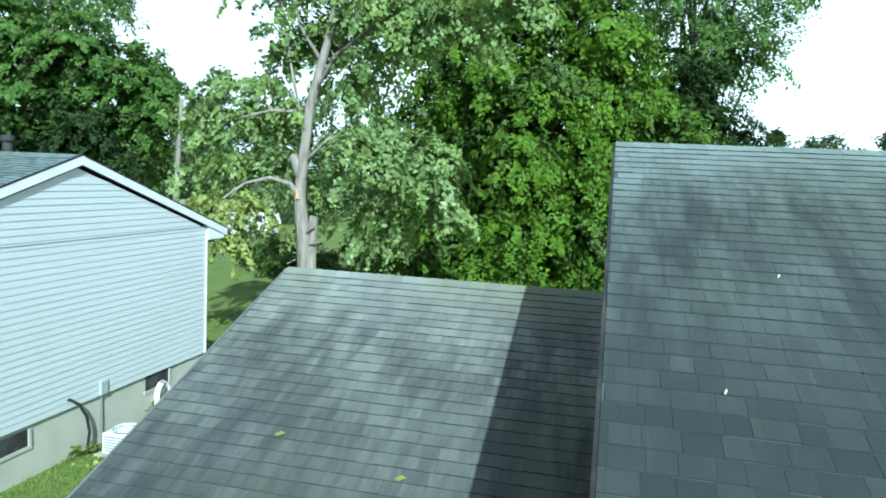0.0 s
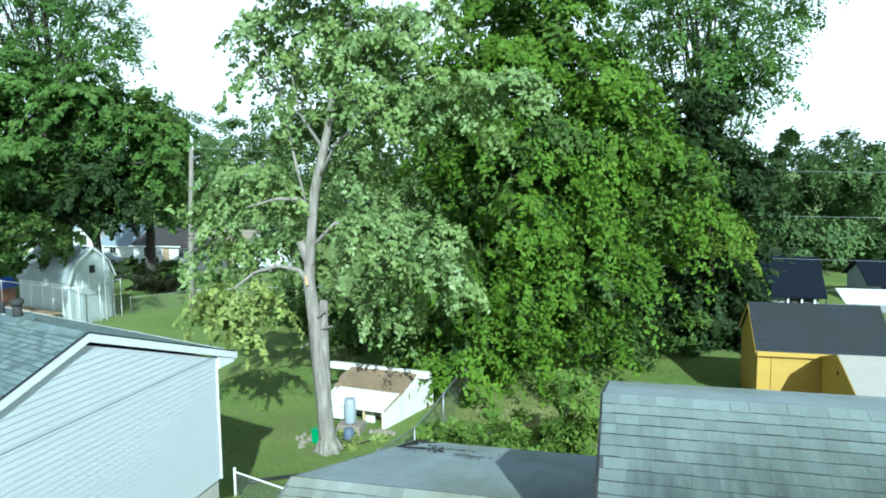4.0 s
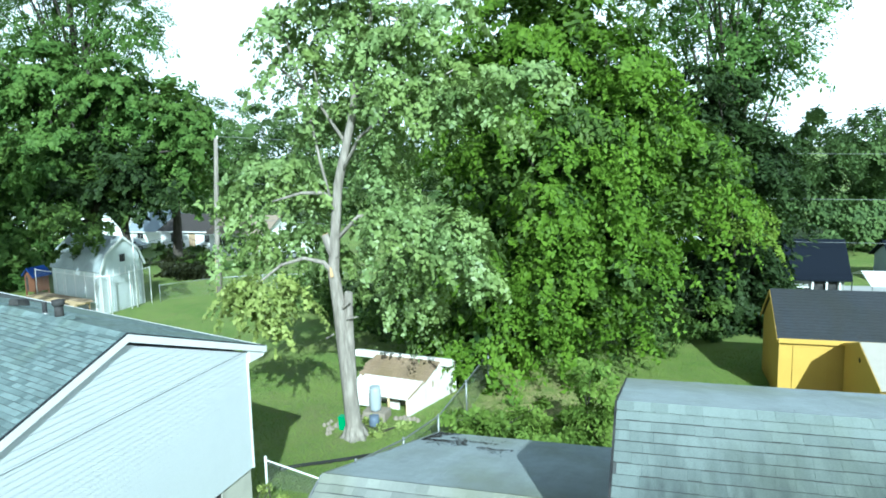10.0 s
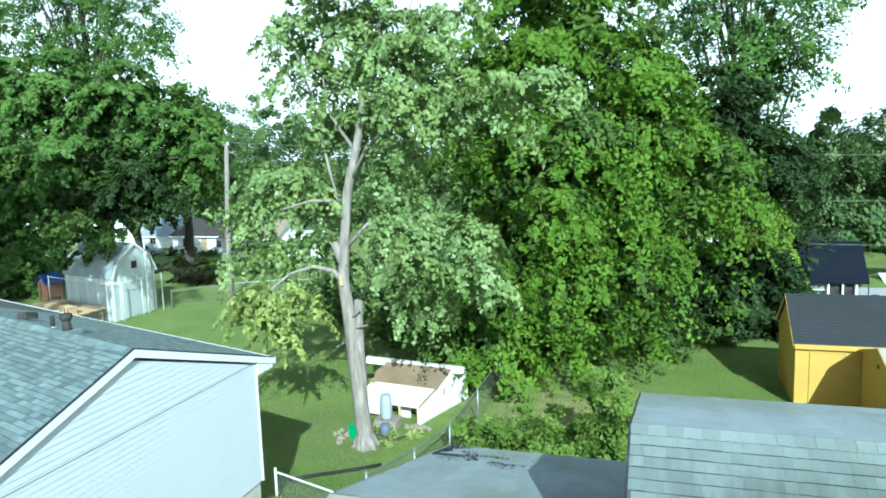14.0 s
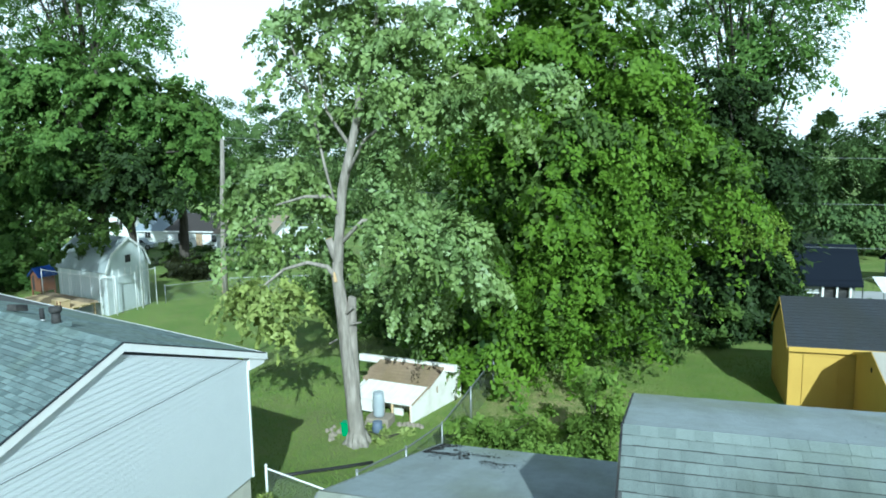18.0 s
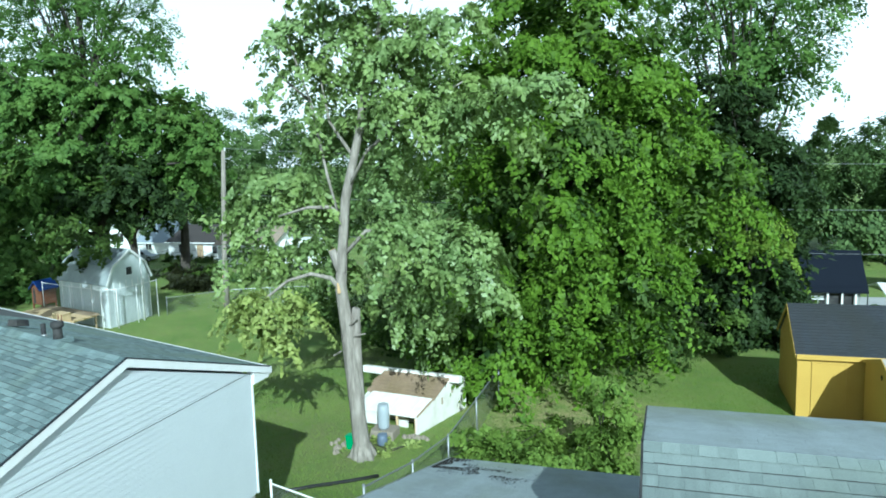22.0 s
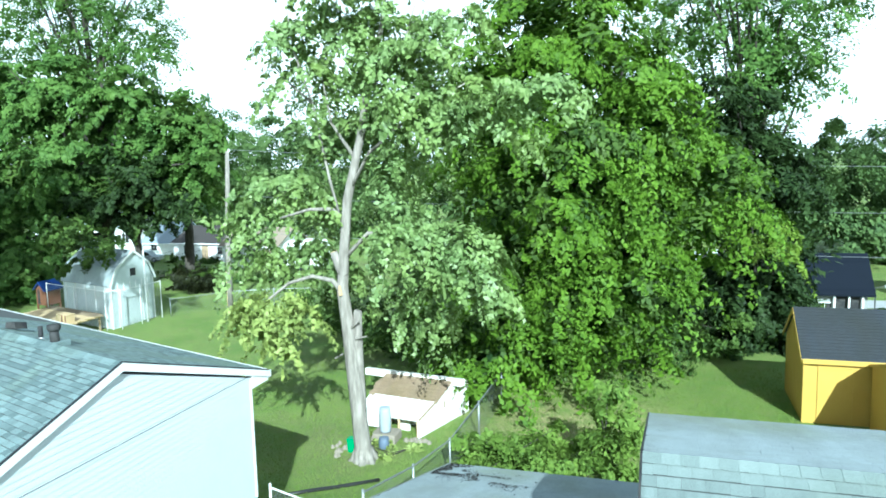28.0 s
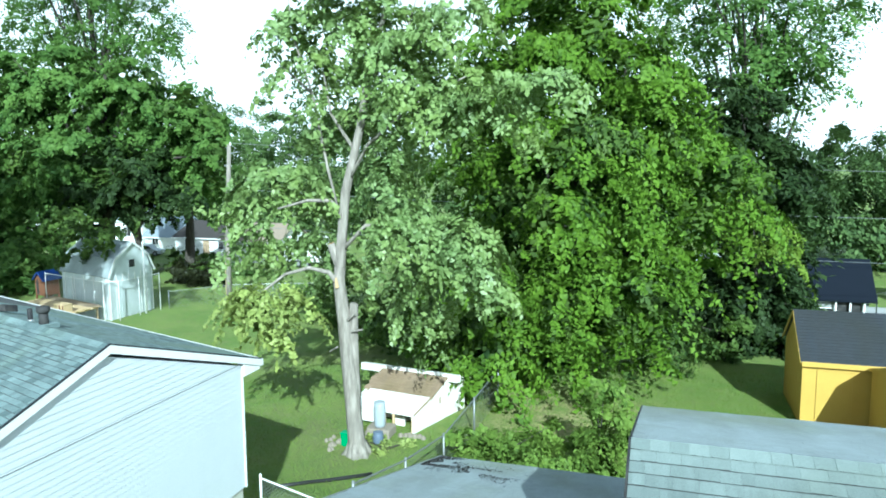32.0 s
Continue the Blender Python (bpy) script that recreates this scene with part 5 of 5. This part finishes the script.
def maple():
    ob = thing("tree", (-8.66, 20, 0), "tall maple with a pruned pale grey trunk and light green leaves", "tree")
    part("trunk", Shape().tube([(-8.62, 20, -0.15), (-8.62, 20, 0.12), (-8.64, 20, 0.45), (-8.72, 20, 1.3), (-8.88, 20, 3.0), (-9.0, 20, 4.4), (-9.12, 20, 5.4), (-9.02, 20, 6.5), (-8.84, 20, 8.1), (-8.32, 20, 10.0), (-8.05, 20, 11.4), (-7.5, 20, 13.2), (-7.4, 20.2, 15.0)],
           [0.46, 0.34, 0.265, 0.235, 0.215, 0.195, 0.175, 0.155, 0.14, 0.115, 0.09, 0.065, 0.03], 16, True, 0.1, 5), BARK, ob, smooth=True)
    for k, (dx, dy) in enumerate(((-0.34, -0.12), (0.32, -0.16), (0.08, -0.36), (-0.16, 0.3), (0.34, 0.2))):
        part("root_flare", Shape().tube([(-8.62 + dx * 1.25, 20 + dy * 1.25, -0.08), (-8.62 + dx * 0.8, 20 + dy * 0.8, 0.08), (-8.64 + dx * 0.4, 20 + dy * 0.4, 0.4), (-8.67, 20, 0.9)], [0.1, 0.13, 0.13, 0.08], 8, True, 0.15, k), BARK, ob, smooth=True)
    part("dead_stem", Shape().tube([(-8.66, 20.0, 0.6), (-8.66, 20.08, 2.0), (-8.7, 20.1, 3.2), (-8.71, 20.1, 4.2), (-8.7, 20.1, 4.7), (-8.69, 20.1, 4.74)], [0.08, 0.13, 0.14, 0.14, 0.13, 0.09], 12, True, 0.2, 9), BARK, ob, "broken second stem", smooth=True)
    part("stub", Shape().tube([(-9.05, 20, 5.8), (-9.22, 19.95, 6.2), (-9.32, 19.93, 6.55)], [0.16, 0.13, 0.12], 9, True, 0.1, 10), BARK, ob, "pruned limb stub", smooth=True)
    part("cut_face", Shape().tube([(-9.32, 19.93, 6.55), (-9.325, 19.93, 6.56)], [0.115, 0.11], 9), CUT_WOOD, ob, "raw sawn end")
    part("wound", Shape().tube([(-9.07, 19.77, 5.25), (-9.1, 19.755, 5.55)], [0.06, 0.03], 8, True, 0.2), CUT_WOOD, ob, "torn bare wood")
    for k, (a, b, c) in enumerate((((-8.7, 19.9, 3.9), (-8.3, 19.85, 4.0), 0.035), ((-8.8, 19.85, 4.25), (-8.5, 19.8, 4.5), 0.04), ((-9.15, 19.9, 3.4), (-9.4, 19.85, 3.25), 0.03))):
        part("twig_stub", Shape().tube([a, b], [c, c * 0.7], 7), BARK, ob)
    left_limbs = (
        ([(-9.05, 20, 5.25), (-9.35, 19.8, 5.7), (-9.9, 19.6, 5.85), (-10.6, 19.4, 5.65), (-11.4, 19.1, 5.0), (-11.9, 18.9, 4.4)], [0.11, 0.075, 0.058, 0.046, 0.035, 0.015]),
        ([(-8.85, 20, 7.4), (-9.3, 19.9, 7.85), (-10.0, 19.8, 7.85), (-10.9, 19.6, 7.6)], [0.09, 0.065, 0.05, 0.03]),
        ([(-9.0, 20.1, 7.0), (-9.5, 20.2, 8.8), (-9.9, 20.1, 11.0), (-10.4, 20, 12.6), (-10.55, 20, 13.8)], [0.045, 0.045, 0.04, 0.03, 0.015]),
        ([(-9.9, 20.15, 11.0), (-10.7, 20.1, 11.7), (-11.3, 20, 12.4)], [0.05, 0.035, 0.015]))
    right_limbs = (
        ([(-8.95, 20, 6.4), (-8.3, 20.2, 7.1), (-7.2, 20.4, 7.1), (-5.9, 20.5, 6.5), (-5.2, 20.5, 5.9)], [0.07, 0.055, 0.045, 0.035, 0.02]),
        ([(-8.8, 20, 8.3), (-8.0, 19.8, 9.5), (-6.6, 19.9, 10.6), (-5.0, 20.5, 11.5)], [0.06, 0.05, 0.04, 0.02]),
        ([(-8.5, 20, 9.3), (-9.3, 20.1, 10.4), (-9.6, 20.2, 11.8)], [0.06, 0.045, 0.02]),
        ([(-8.1, 20, 11.2), (-7.0, 20.1, 12.3), (-6.6, 20.2, 13.6)], [0.06, 0.045, 0.02]))
    for k, (pts, rad) in enumerate(left_limbs + right_limbs):
        part("limb", Shape().tube(pts, rad, 8, True, 0.1, 11 + k), BARK, ob, smooth=True)
    top = [(-10.4, 20.0, 12.9, 1.0, 1.4), (-8.9, 21.0, 13.6, 1.5, 1.2), (-7.2, 20.0, 12.5, 1.5, 1.6), (-9.3, 20.9, 11.7, 1.2, 0.9), (-8.3, 21.2, 10.9, 1.0, 0.8), (-6.9, 20.6, 11.6, 1.1, 0.9), (-6.0, 20.0, 11.0, 1.6, 1.3),
           (-4.3, 20.2, 11.0, 1.6, 1.0), (-2.7, 20.5, 11.4, 1.1, 0.6), (-6.9, 20.5, 9.9, 1.0, 0.9), (-11.3, 20.3, 8.9, 1.6, 0.9), (-12.3, 20.0, 8.0, 1.1, 0.8), (-10.1, 21.0, 10.2, 1.0, 0.9), (-8.4, 20.0, 15.3, 2.6, 1.3), (-5.6, 20.4, 13.2, 1.2, 1.0), (-9.4, 21.6, 10.5, 1.2, 0.9), (-8.6, 22.0, 9.2, 1.0, 0.8)]
    leafy("crown", boughs_in(top, 0.92, 1.2, 21, 7, 0.65, ragged=0.3), 30, 0.148, LEAF_A, ob, 22, 0.6, 0.32, 0.12, 0.55, 0.8)
    sides = [(-6.9, 20.4, 7.6, 1.4, 0.8), (-5.5, 20.4, 6.9, 1.5, 1.0), (-5.1, 22.3, 5.5, 0.9, 0.8), (-7.5, 22.3, 5.4, 1.2, 0.8), (-6.9, 22.3, 4.4, 0.8, 0.5), (-7.7, 20.6, 8.9, 0.7, 0.7), (-7.7, 20.7, 7.3, 0.7, 0.55),
             (-12.4, 20.0, 7.4, 0.8, 0.6), (-11.6, 20.4, 6.6, 0.8, 0.5), (-10.3, 20.8, 6.9, 0.9, 0.5), (-10.6, 21.4, 8.1, 1.2, 0.8), (-9.8, 21.6, 6.1, 0.9, 0.6)]
    leafy("side_bough", boughs_in(sides, 0.72, 1.15, 27, 7, 0.85, ragged=0.3), 29, 0.148, LEAF_A, ob, 28, 0.85, 0.3, 0.12, 0.55, 0.8)
    low = [(-11.6, 18.95, 5.2, 0.9, 0.5), (-10.7, 18.9, 5.4, 1.1, 0.5), (-9.9, 18.9, 5.1, 0.6, 0.5), (-11.3, 18.9, 4.7, 0.9, 0.35), (-12.1, 19.1, 4.8, 0.5, 0.4), (-11.0, 18.9, 4.1, 0.6, 0.3)]
    leafy("lower_bough", boughs_in(low, 0.7, 0.9, 23, 5, 0.7, ragged=0.25), 26, 0.14, LEAF_Y, ob, 24, 0.8, 0.26, 0.1, 0.55, 0.8)

maple()
tree("huge dense broadleaf tree with boughs sweeping to the lawn", (-3.5, 31.5, 0), (-3.5, 31.5, 15), 0.5,
     [(-4.5, 31.0, 9.0, 5.2, 5.6), (-6.8, 30.5, 12.4, 2.3, 3.0), (-3.6, 31.0, 14.6, 3.8, 2.8), (-0.9, 31.0, 11.5, 3.0, 3.2), (1.4, 32.0, 8.8, 2.8, 2.9), (-6.7, 29.4, 5.6, 3.1, 2.6), (-2.2, 29.2, 5.0, 3.4, 2.7),
      (-4.9, 28.2, 2.9, 2.8, 1.9), (-1.1, 29.8, 2.9, 1.9, 1.7), (-6.6, 27.5, 2.6, 1.5, 1.4), (-4.0, 31.5, 17.2, 3.2, 2.0), (-3.2, 28.6, 8.0, 2.6, 2.2), (0.6, 30.5, 5.6, 1.9, 1.8), (-7.4, 27.0, 2.8, 1.8, 1.3), (-6.0, 26.5, 2.2, 1.6, 1.2)],
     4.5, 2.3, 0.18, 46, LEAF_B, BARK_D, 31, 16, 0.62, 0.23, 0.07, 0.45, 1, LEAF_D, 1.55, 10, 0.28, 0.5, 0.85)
# last three masses put dark leaves where shade lies under the boughs
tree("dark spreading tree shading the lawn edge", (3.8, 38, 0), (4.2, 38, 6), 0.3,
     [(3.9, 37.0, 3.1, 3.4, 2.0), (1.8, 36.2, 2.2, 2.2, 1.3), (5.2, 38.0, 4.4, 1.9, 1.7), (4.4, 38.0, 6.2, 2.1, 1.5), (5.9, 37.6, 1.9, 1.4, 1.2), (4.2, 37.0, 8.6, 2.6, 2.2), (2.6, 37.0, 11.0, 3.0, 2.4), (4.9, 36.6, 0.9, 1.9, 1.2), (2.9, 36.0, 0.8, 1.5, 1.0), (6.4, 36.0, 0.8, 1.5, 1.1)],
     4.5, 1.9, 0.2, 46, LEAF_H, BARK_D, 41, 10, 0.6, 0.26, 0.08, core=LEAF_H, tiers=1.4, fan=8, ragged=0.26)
tree("young yellow-green tree before the darker one", (4.8, 37.2, -0.3), (4.0, 34.8, 6.2), 0.1,
     [(3.2, 33.0, 6.9, 1.6, 0.8), (4.4, 33.2, 6.3, 1.2, 0.7), (2.6, 32.9, 7.5, 1.0, 0.6), (5.1, 33.4, 5.5, 0.8, 0.6)], 5, 1.2, 0.16, 24, leaf_material("young_yellow_leaf", (0.22, 0.31, 0.04), (0.11, 0.17, 0.022), (0.24, 0.34, 0.045), 0.3, 0.6), BARK_D, 45, 6, 0.6, 0.3, 0.1, tiers=0.85, fan=6, ragged=0.25)
tree("tall open-crowned tree with dark limbs showing", (4.2, 43, 0), (4.6, 43, 17), 0.45,
     [(3.6, 42.0, 15.5, 4.6, 3.6), (6.6, 42.0, 15.1, 2.5, 2.4), (5.1, 42.0, 12.8, 3.6, 2.6), (2.4, 42.0, 18.5, 5.4, 3.0), (7.4, 42.0, 17.6, 2.6, 2.0)],
     9.5, 1.1, 0.19, 50, LEAF_E, BARK_D, 51, 26, 0.4, 0.4, 0.2, 0.1)
tree("big dark broadleaf tree over the barn", (-43, 47, 0), (-42, 47, 16), 0.6,
     [(-47.0, 47.0, 15.4, 4.8, 4.0), (-40.2, 47.0, 15.0, 3.4, 3.2), (-35.6, 48.0, 12.3, 2.6, 2.4), (-33.4, 48.0, 10.5, 1.8, 2.2), (-44.0, 45.0, 9.5, 5.0, 3.6), (-51.5, 45.0, 9.4, 4.8, 5.0), (-53.5, 47.0, 16.0, 4.0, 3.8),
      (-46.0, 43.0, 7.4, 3.6, 1.7), (-35.6, 48.0, 8.6, 2.0, 1.6), (-50.5, 41.5, 3.4, 3.8, 3.4), (-45.4, 40.6, 3.2, 2.8, 2.6), (-43.6, 38.2, 1.6, 2.4, 1.9)],
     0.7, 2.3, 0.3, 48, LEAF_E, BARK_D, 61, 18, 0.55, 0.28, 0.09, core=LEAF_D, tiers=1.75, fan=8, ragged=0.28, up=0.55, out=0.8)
# shaded lower boughs of the big tree, split off to take darker leaves
tree("lower boughs behind the barn, leaf colour darkened for shade", (-38.6, 45.5, 0), (-38.4, 45.5, 8.5), 0.32,
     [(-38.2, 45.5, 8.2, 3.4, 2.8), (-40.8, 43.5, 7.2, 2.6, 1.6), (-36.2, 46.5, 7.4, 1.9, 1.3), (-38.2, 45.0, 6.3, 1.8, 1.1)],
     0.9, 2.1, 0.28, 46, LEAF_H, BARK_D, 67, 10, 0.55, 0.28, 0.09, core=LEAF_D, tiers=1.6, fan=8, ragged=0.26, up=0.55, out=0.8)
tree("slim tree leaning over the barn roof", (-36.8, 38.9, 0), (-34.2, 35.6, 5.4), 0.16,
     [(-32.6, 34.0, 4.2, 1.1, 0.7), (-31.5, 34.2, 4.5, 0.8, 0.45), (-33.6, 34.5, 4.9, 1.2, 0.6), (-35.2, 36.4, 5.4, 1.6, 1.0)], 16, 0.8, 0.22, 70, LEAF_D, BARK_D, 65, 6, 0.6, clump=3)
tree("broadleaf tree at the edge of the far yard", (-38, 51, 0), (-38, 51, 13), 0.4,
     [(-38.5, 50.0, 11.0, 3.4, 4.8), (-37.6, 52.0, 13.2, 2.2, 2.8), (-37.1, 50.0, 7.6, 2.8, 3.0)], 5, 1.6, 0.34, 80, LEAF_E, BARK_D, 71, 8, 0.45)
tree("thin-leaved tall tree with bare limbs", (-56, 61, 0), (-56, 61, 26), 0.6,
     [(-61.7, 60.0, 24.2, 7.5, 4.0), (-53.2, 60.0, 24.1, 7.0, 3.8), (-47.9, 60.0, 22.7, 3.5, 3.5), (-57.7, 60.0, 28.3, 10.6, 4.0), (-57.0, 60.0, 20.3, 7.5, 2.4), (-49.0, 60.0, 20.0, 4.5, 2.2)], 3.6, 1.6, 0.27, 52, LEAF_E, BARK_D, 81, 30, 0.35, 0.4, 0.2, 0.1)


def bush(label, blobs, leaf, each, per, mat, seed, length=0.5):
    ob = thing("bush", (blobs[0][0], blobs[0][1], ground_z(blobs[0][0], blobs[0][1])), label, "bush")
    sp = sprays_in(blobs, per, length, seed, 0.2, None, 4)
    for i in range(7):
        p = sp[(i * 37) % len(sp)]
        x, y = blobs[i % len(blobs)][:2]
        part("stem", Shape().tube([(x, y, ground_z(x, y) - 0.05), (x + 0.1, y, p[2] * 0.5), tuple(p[:3])], [0.03, 0.02, 0.008], 6), BARK_D, ob)
    leafy("foliage", sp, each, leaf, mat, ob, seed + 3, 0.3, 0.4, 0.16)


bush("sprawling bright green bushes behind the house", [(-4.3, 19.7, 0.65, 0.9, 0.7), (-3.3, 20.3, 0.6, 1.0, 0.65), (-4.6, 18.8, 0.4, 0.7, 0.5), (-3.9, 20.9, 0.5, 0.7, 0.5), (-2.6, 20.0, 0.5, 0.8, 0.5)], 0.125, 80, 70, LEAF_G, 101)
bush("taller pale green sapling with thin shoots", [(-1.3, 20.4, 1.5, 0.65, 0.75), (-1.4, 20.4, 2.5, 0.22, 0.6), (-0.8, 20.2, 1.3, 0.45, 0.5), (-1.8, 20.5, 1.2, 0.4, 0.5), (-1.3, 20.3, 0.7, 0.8, 0.6)], 0.125, 80, 60, LEAF_G, 103)
# dark leaves added where the house only shades the grass
bush("low dark leaves standing in for shaded grass behind the house", [(-1.6, 17.4, 0.15, 1.4, 0.25), (-0.4, 17.8, 0.15, 1.2, 0.25)], 0.14, 45, 40, LEAF_D, 105)
# dark leaf masses stand in for deep shade below the crown
bush("undergrowth and dark leaves put in for shade below the huge tree", [(-7.5, 30, 1.0, 2.2, 1.2), (-4, 32, 1.2, 3, 1.5), (0, 33, 1.2, 3, 1.4), (-10.5, 32, 1.0, 2.2, 1.2), (3, 35, 1.0, 2.4, 1.2), (-12.6, 33.5, 0.9, 2.2, 1.2), (-9.0, 29.0, 0.7, 1.5, 0.9), (-14.8, 34.5, 1.0, 2.2, 1.3), (-17.2, 36.5, 1.0, 2.3, 1.3), (-20.0, 38.5, 0.8, 2.0, 1.1)], 0.2, 60, 14, LEAF_D, 106, 0.9)
bush("dull brownish green rounded shrub on the far lawn", [(-33.2, 45.4, 0.7, 1.2, 0.9), (-34.8, 45.8, 0.6, 1.1, 0.7), (-31.9, 45.6, 0.5, 0.9, 0.6)], 0.2, 50, 60, leaf_material("dull_shrub_leaf", (0.034, 0.04, 0.016), (0.018, 0.022, 0.01), (0.045, 0.05, 0.018)), 107, 0.6)
bush("dark hedge of shrubs before the bungalow", [(-58.5, 75.5, -2.3, 2.0, 0.5), (-54.6, 76, -2.3, 2.0, 0.5), (-50, 75, -2.2, 1.8, 0.6), (-62, 73, -2.1, 2.0, 0.7)], 0.36, 40, 12, LEAF_D, 109, 0.8)
bush("green shrubs beside the porch of the dark-roofed house", [(13.2, 47.5, -0.9, 1.2, 0.9), (7.6, 46.5, -0.4, 1.6, 1.3), (8.8, 44, -0.3, 1.2, 0.9)], 0.2, 45, 25, LEAF_B, 111, 0.7)
bush("weeds growing at the corner of the foundation", [(-7.9, 13.4, 1.3, 0.35, 0.35), (-7.85, 10.9, 1.5, 0.25, 0.15), (-7.6, 9.2, 1.5, 0.2, 0.12)], 0.07, 30, 120, LEAF_Y, 113, 0.25)
bush("leafy weeds round the maple's foot", [(-8.1, 20.4, 0.15, 0.35, 0.2), (-7.7, 21.0, 0.15, 0.5, 0.2), (-8.9, 21.0, 0.12, 0.4, 0.15)], 0.09, 30, 90, LEAF_Y, 115, 0.25)


def far_wood(label, spots, seed, leaf=0.6, per=2600, mat=LEAF_F):
    ob = tagged(thing("woodland", spots[0][:2] + (0,), label, "woods"), kind="stuff")
    blobs = []
    rnd = random.Random(seed)
    for x, y, h, w in spots:
        for k in range(5):
            blobs.append((x + rnd.uniform(-w, w) * 0.5, y + rnd.uniform(-w, w) * 0.4, h * (0.2 + 0.17 * k), w * rnd.uniform(0.5, 0.8), h * 0.22))
        blobs.append((x, y - 1.5, 1.2, w * 0.8, 2.6))
    sp = sprays_in(blobs, 0.5, 3.0, seed, 0.5)
    leafy("crowns", sp, max(10, per * len(spots) // len(sp)), leaf, mat, ob, seed + 1, 0.4, 0.4, 0.16)


rw = random.Random(5)
far_wood("distant band of broadleaf woods", [(0 + i * 4 + rw.uniform(-1.5, 1.5), 82 + rw.uniform(-4, 8), 11.0 + rw.uniform(-0.8, 0.8), 6.5) for i in range(19)], 91, 0.4, 11000)
far_wood("distant broadleaf trees behind the houses", [(-112 + i * 6 + rw.uniform(-2, 2), 109 + rw.uniform(-6, 8), 14.6 + rw.uniform(-2.8, 3.9), 8) for i in range(19)], 93, 0.42, 8000)
bush("dark shrubs under the trees behind the barn", [(-52, 46, 1.4, 3.5, 1.7), (-46, 45.5, 0.9, 3.2, 1.1), (-41, 46, 0.8, 2.6, 1.0), (-38.5, 50.5, 0.2, 2.2, 0.4), (-35.0, 50.2, 0.2, 1.9, 0.4), (-31.5, 50.4, 0.2, 1.8, 0.35)], 0.34, 60, 6, LEAF_D, 117, 1.2)
# out of view; added so that its crown shades the barn
tree("unseen tree added to shade the barn", (-26.8, 16.5, 1.0), (-26.0, 16.3, 15), 0.4, [(-23.6, 16.1, 15, 3.2, 2.2), (-26.4, 16.6, 14.5, 3.0, 2.4), (-27.5, 17.5, 11.5, 2.6, 2.0)], 5, 1.5, 0.25, 70, LEAF_D, BARK_D, 121, 8)

# kept outside the view, put here to darken the big tree's lower boughs
tree("unseen tree added to shade the big tree over the barn", (-39, 26, 0.6), (-38.5, 26.5, 15), 0.45,
     [(-35.6, 27.0, 14.5, 3.0, 2.4), (-36.5, 25.0, 12.0, 3.0, 2.2), (-38.4, 27.0, 15.0, 3.6, 2.6), (-42.0, 28.0, 13.0, 4.0, 2.8), (-38.0, 24.5, 11.5, 3.2, 2.4), (-44.5, 30.0, 10.0, 3.5, 2.4), (-41.5, 26.5, 16.5, 3.6, 2.2)], 3.5, 1.8, 0.3, 80, LEAF_D, BARK_D, 141, 12, clump=4)


def grass():
    """Short blades over the nearer lawns."""
    rng = np.random.default_rng(8)
    spots = [(rng.uniform(-16, 5, 70000), rng.uniform(12.5, 33, 70000)), (rng.uniform(-8, -3.5, 12000), rng.uniform(2, 13, 12000))]
    x, y = (np.concatenate([s[i] for s in spots]) for i in (0, 1))
    keep = ~((x < -7.95) & (y < 13) | (x > -3.4) & (y < 12.9))
    x, y = x[keep], y[keep]
    n = len(x)
    z = np.array([ground_z(a, b) for a, b in zip(x, y)])
    c = np.stack([x, y, z], 1)
    a = rng.uniform(0, 2 * np.pi, n)
    w = np.stack([np.cos(a), np.sin(a), 0 * a], 1) * rng.uniform(0.006, 0.014, n)[:, None]
    tip = np.stack([rng.normal(0, 0.03, n), rng.normal(0, 0.03, n), rng.uniform(0.03, 0.1, n)], 1)
    v = np.stack([c - w, c + w, c + tip], 1).reshape(-1, 3)
    me = bpy.data.meshes.new("grass")
    me.from_pydata(v.tolist(), [], np.arange(3 * n).reshape(-1, 3).tolist())
    ob = part("grass", me, leaf_material("grass_blade", (0.19, 0.28, 0.048), (0.1, 0.17, 0.027), (0.26, 0.34, 0.06), 0.28, 0.6))
    tagged(ob, "short uneven blades of lawn grass", "grass", "", "stuff")


grass()

# ---- pieces of the roofs ----
for parent, x0, x1, ridge, eave, material, near, seed, *turn in LATER:
    lay_shingles(parent, x0, x1, ridge, eave, material, near, seed=seed, skew=turn[0] if turn else 0.0, exposure=0.105 if turn else 0.143)
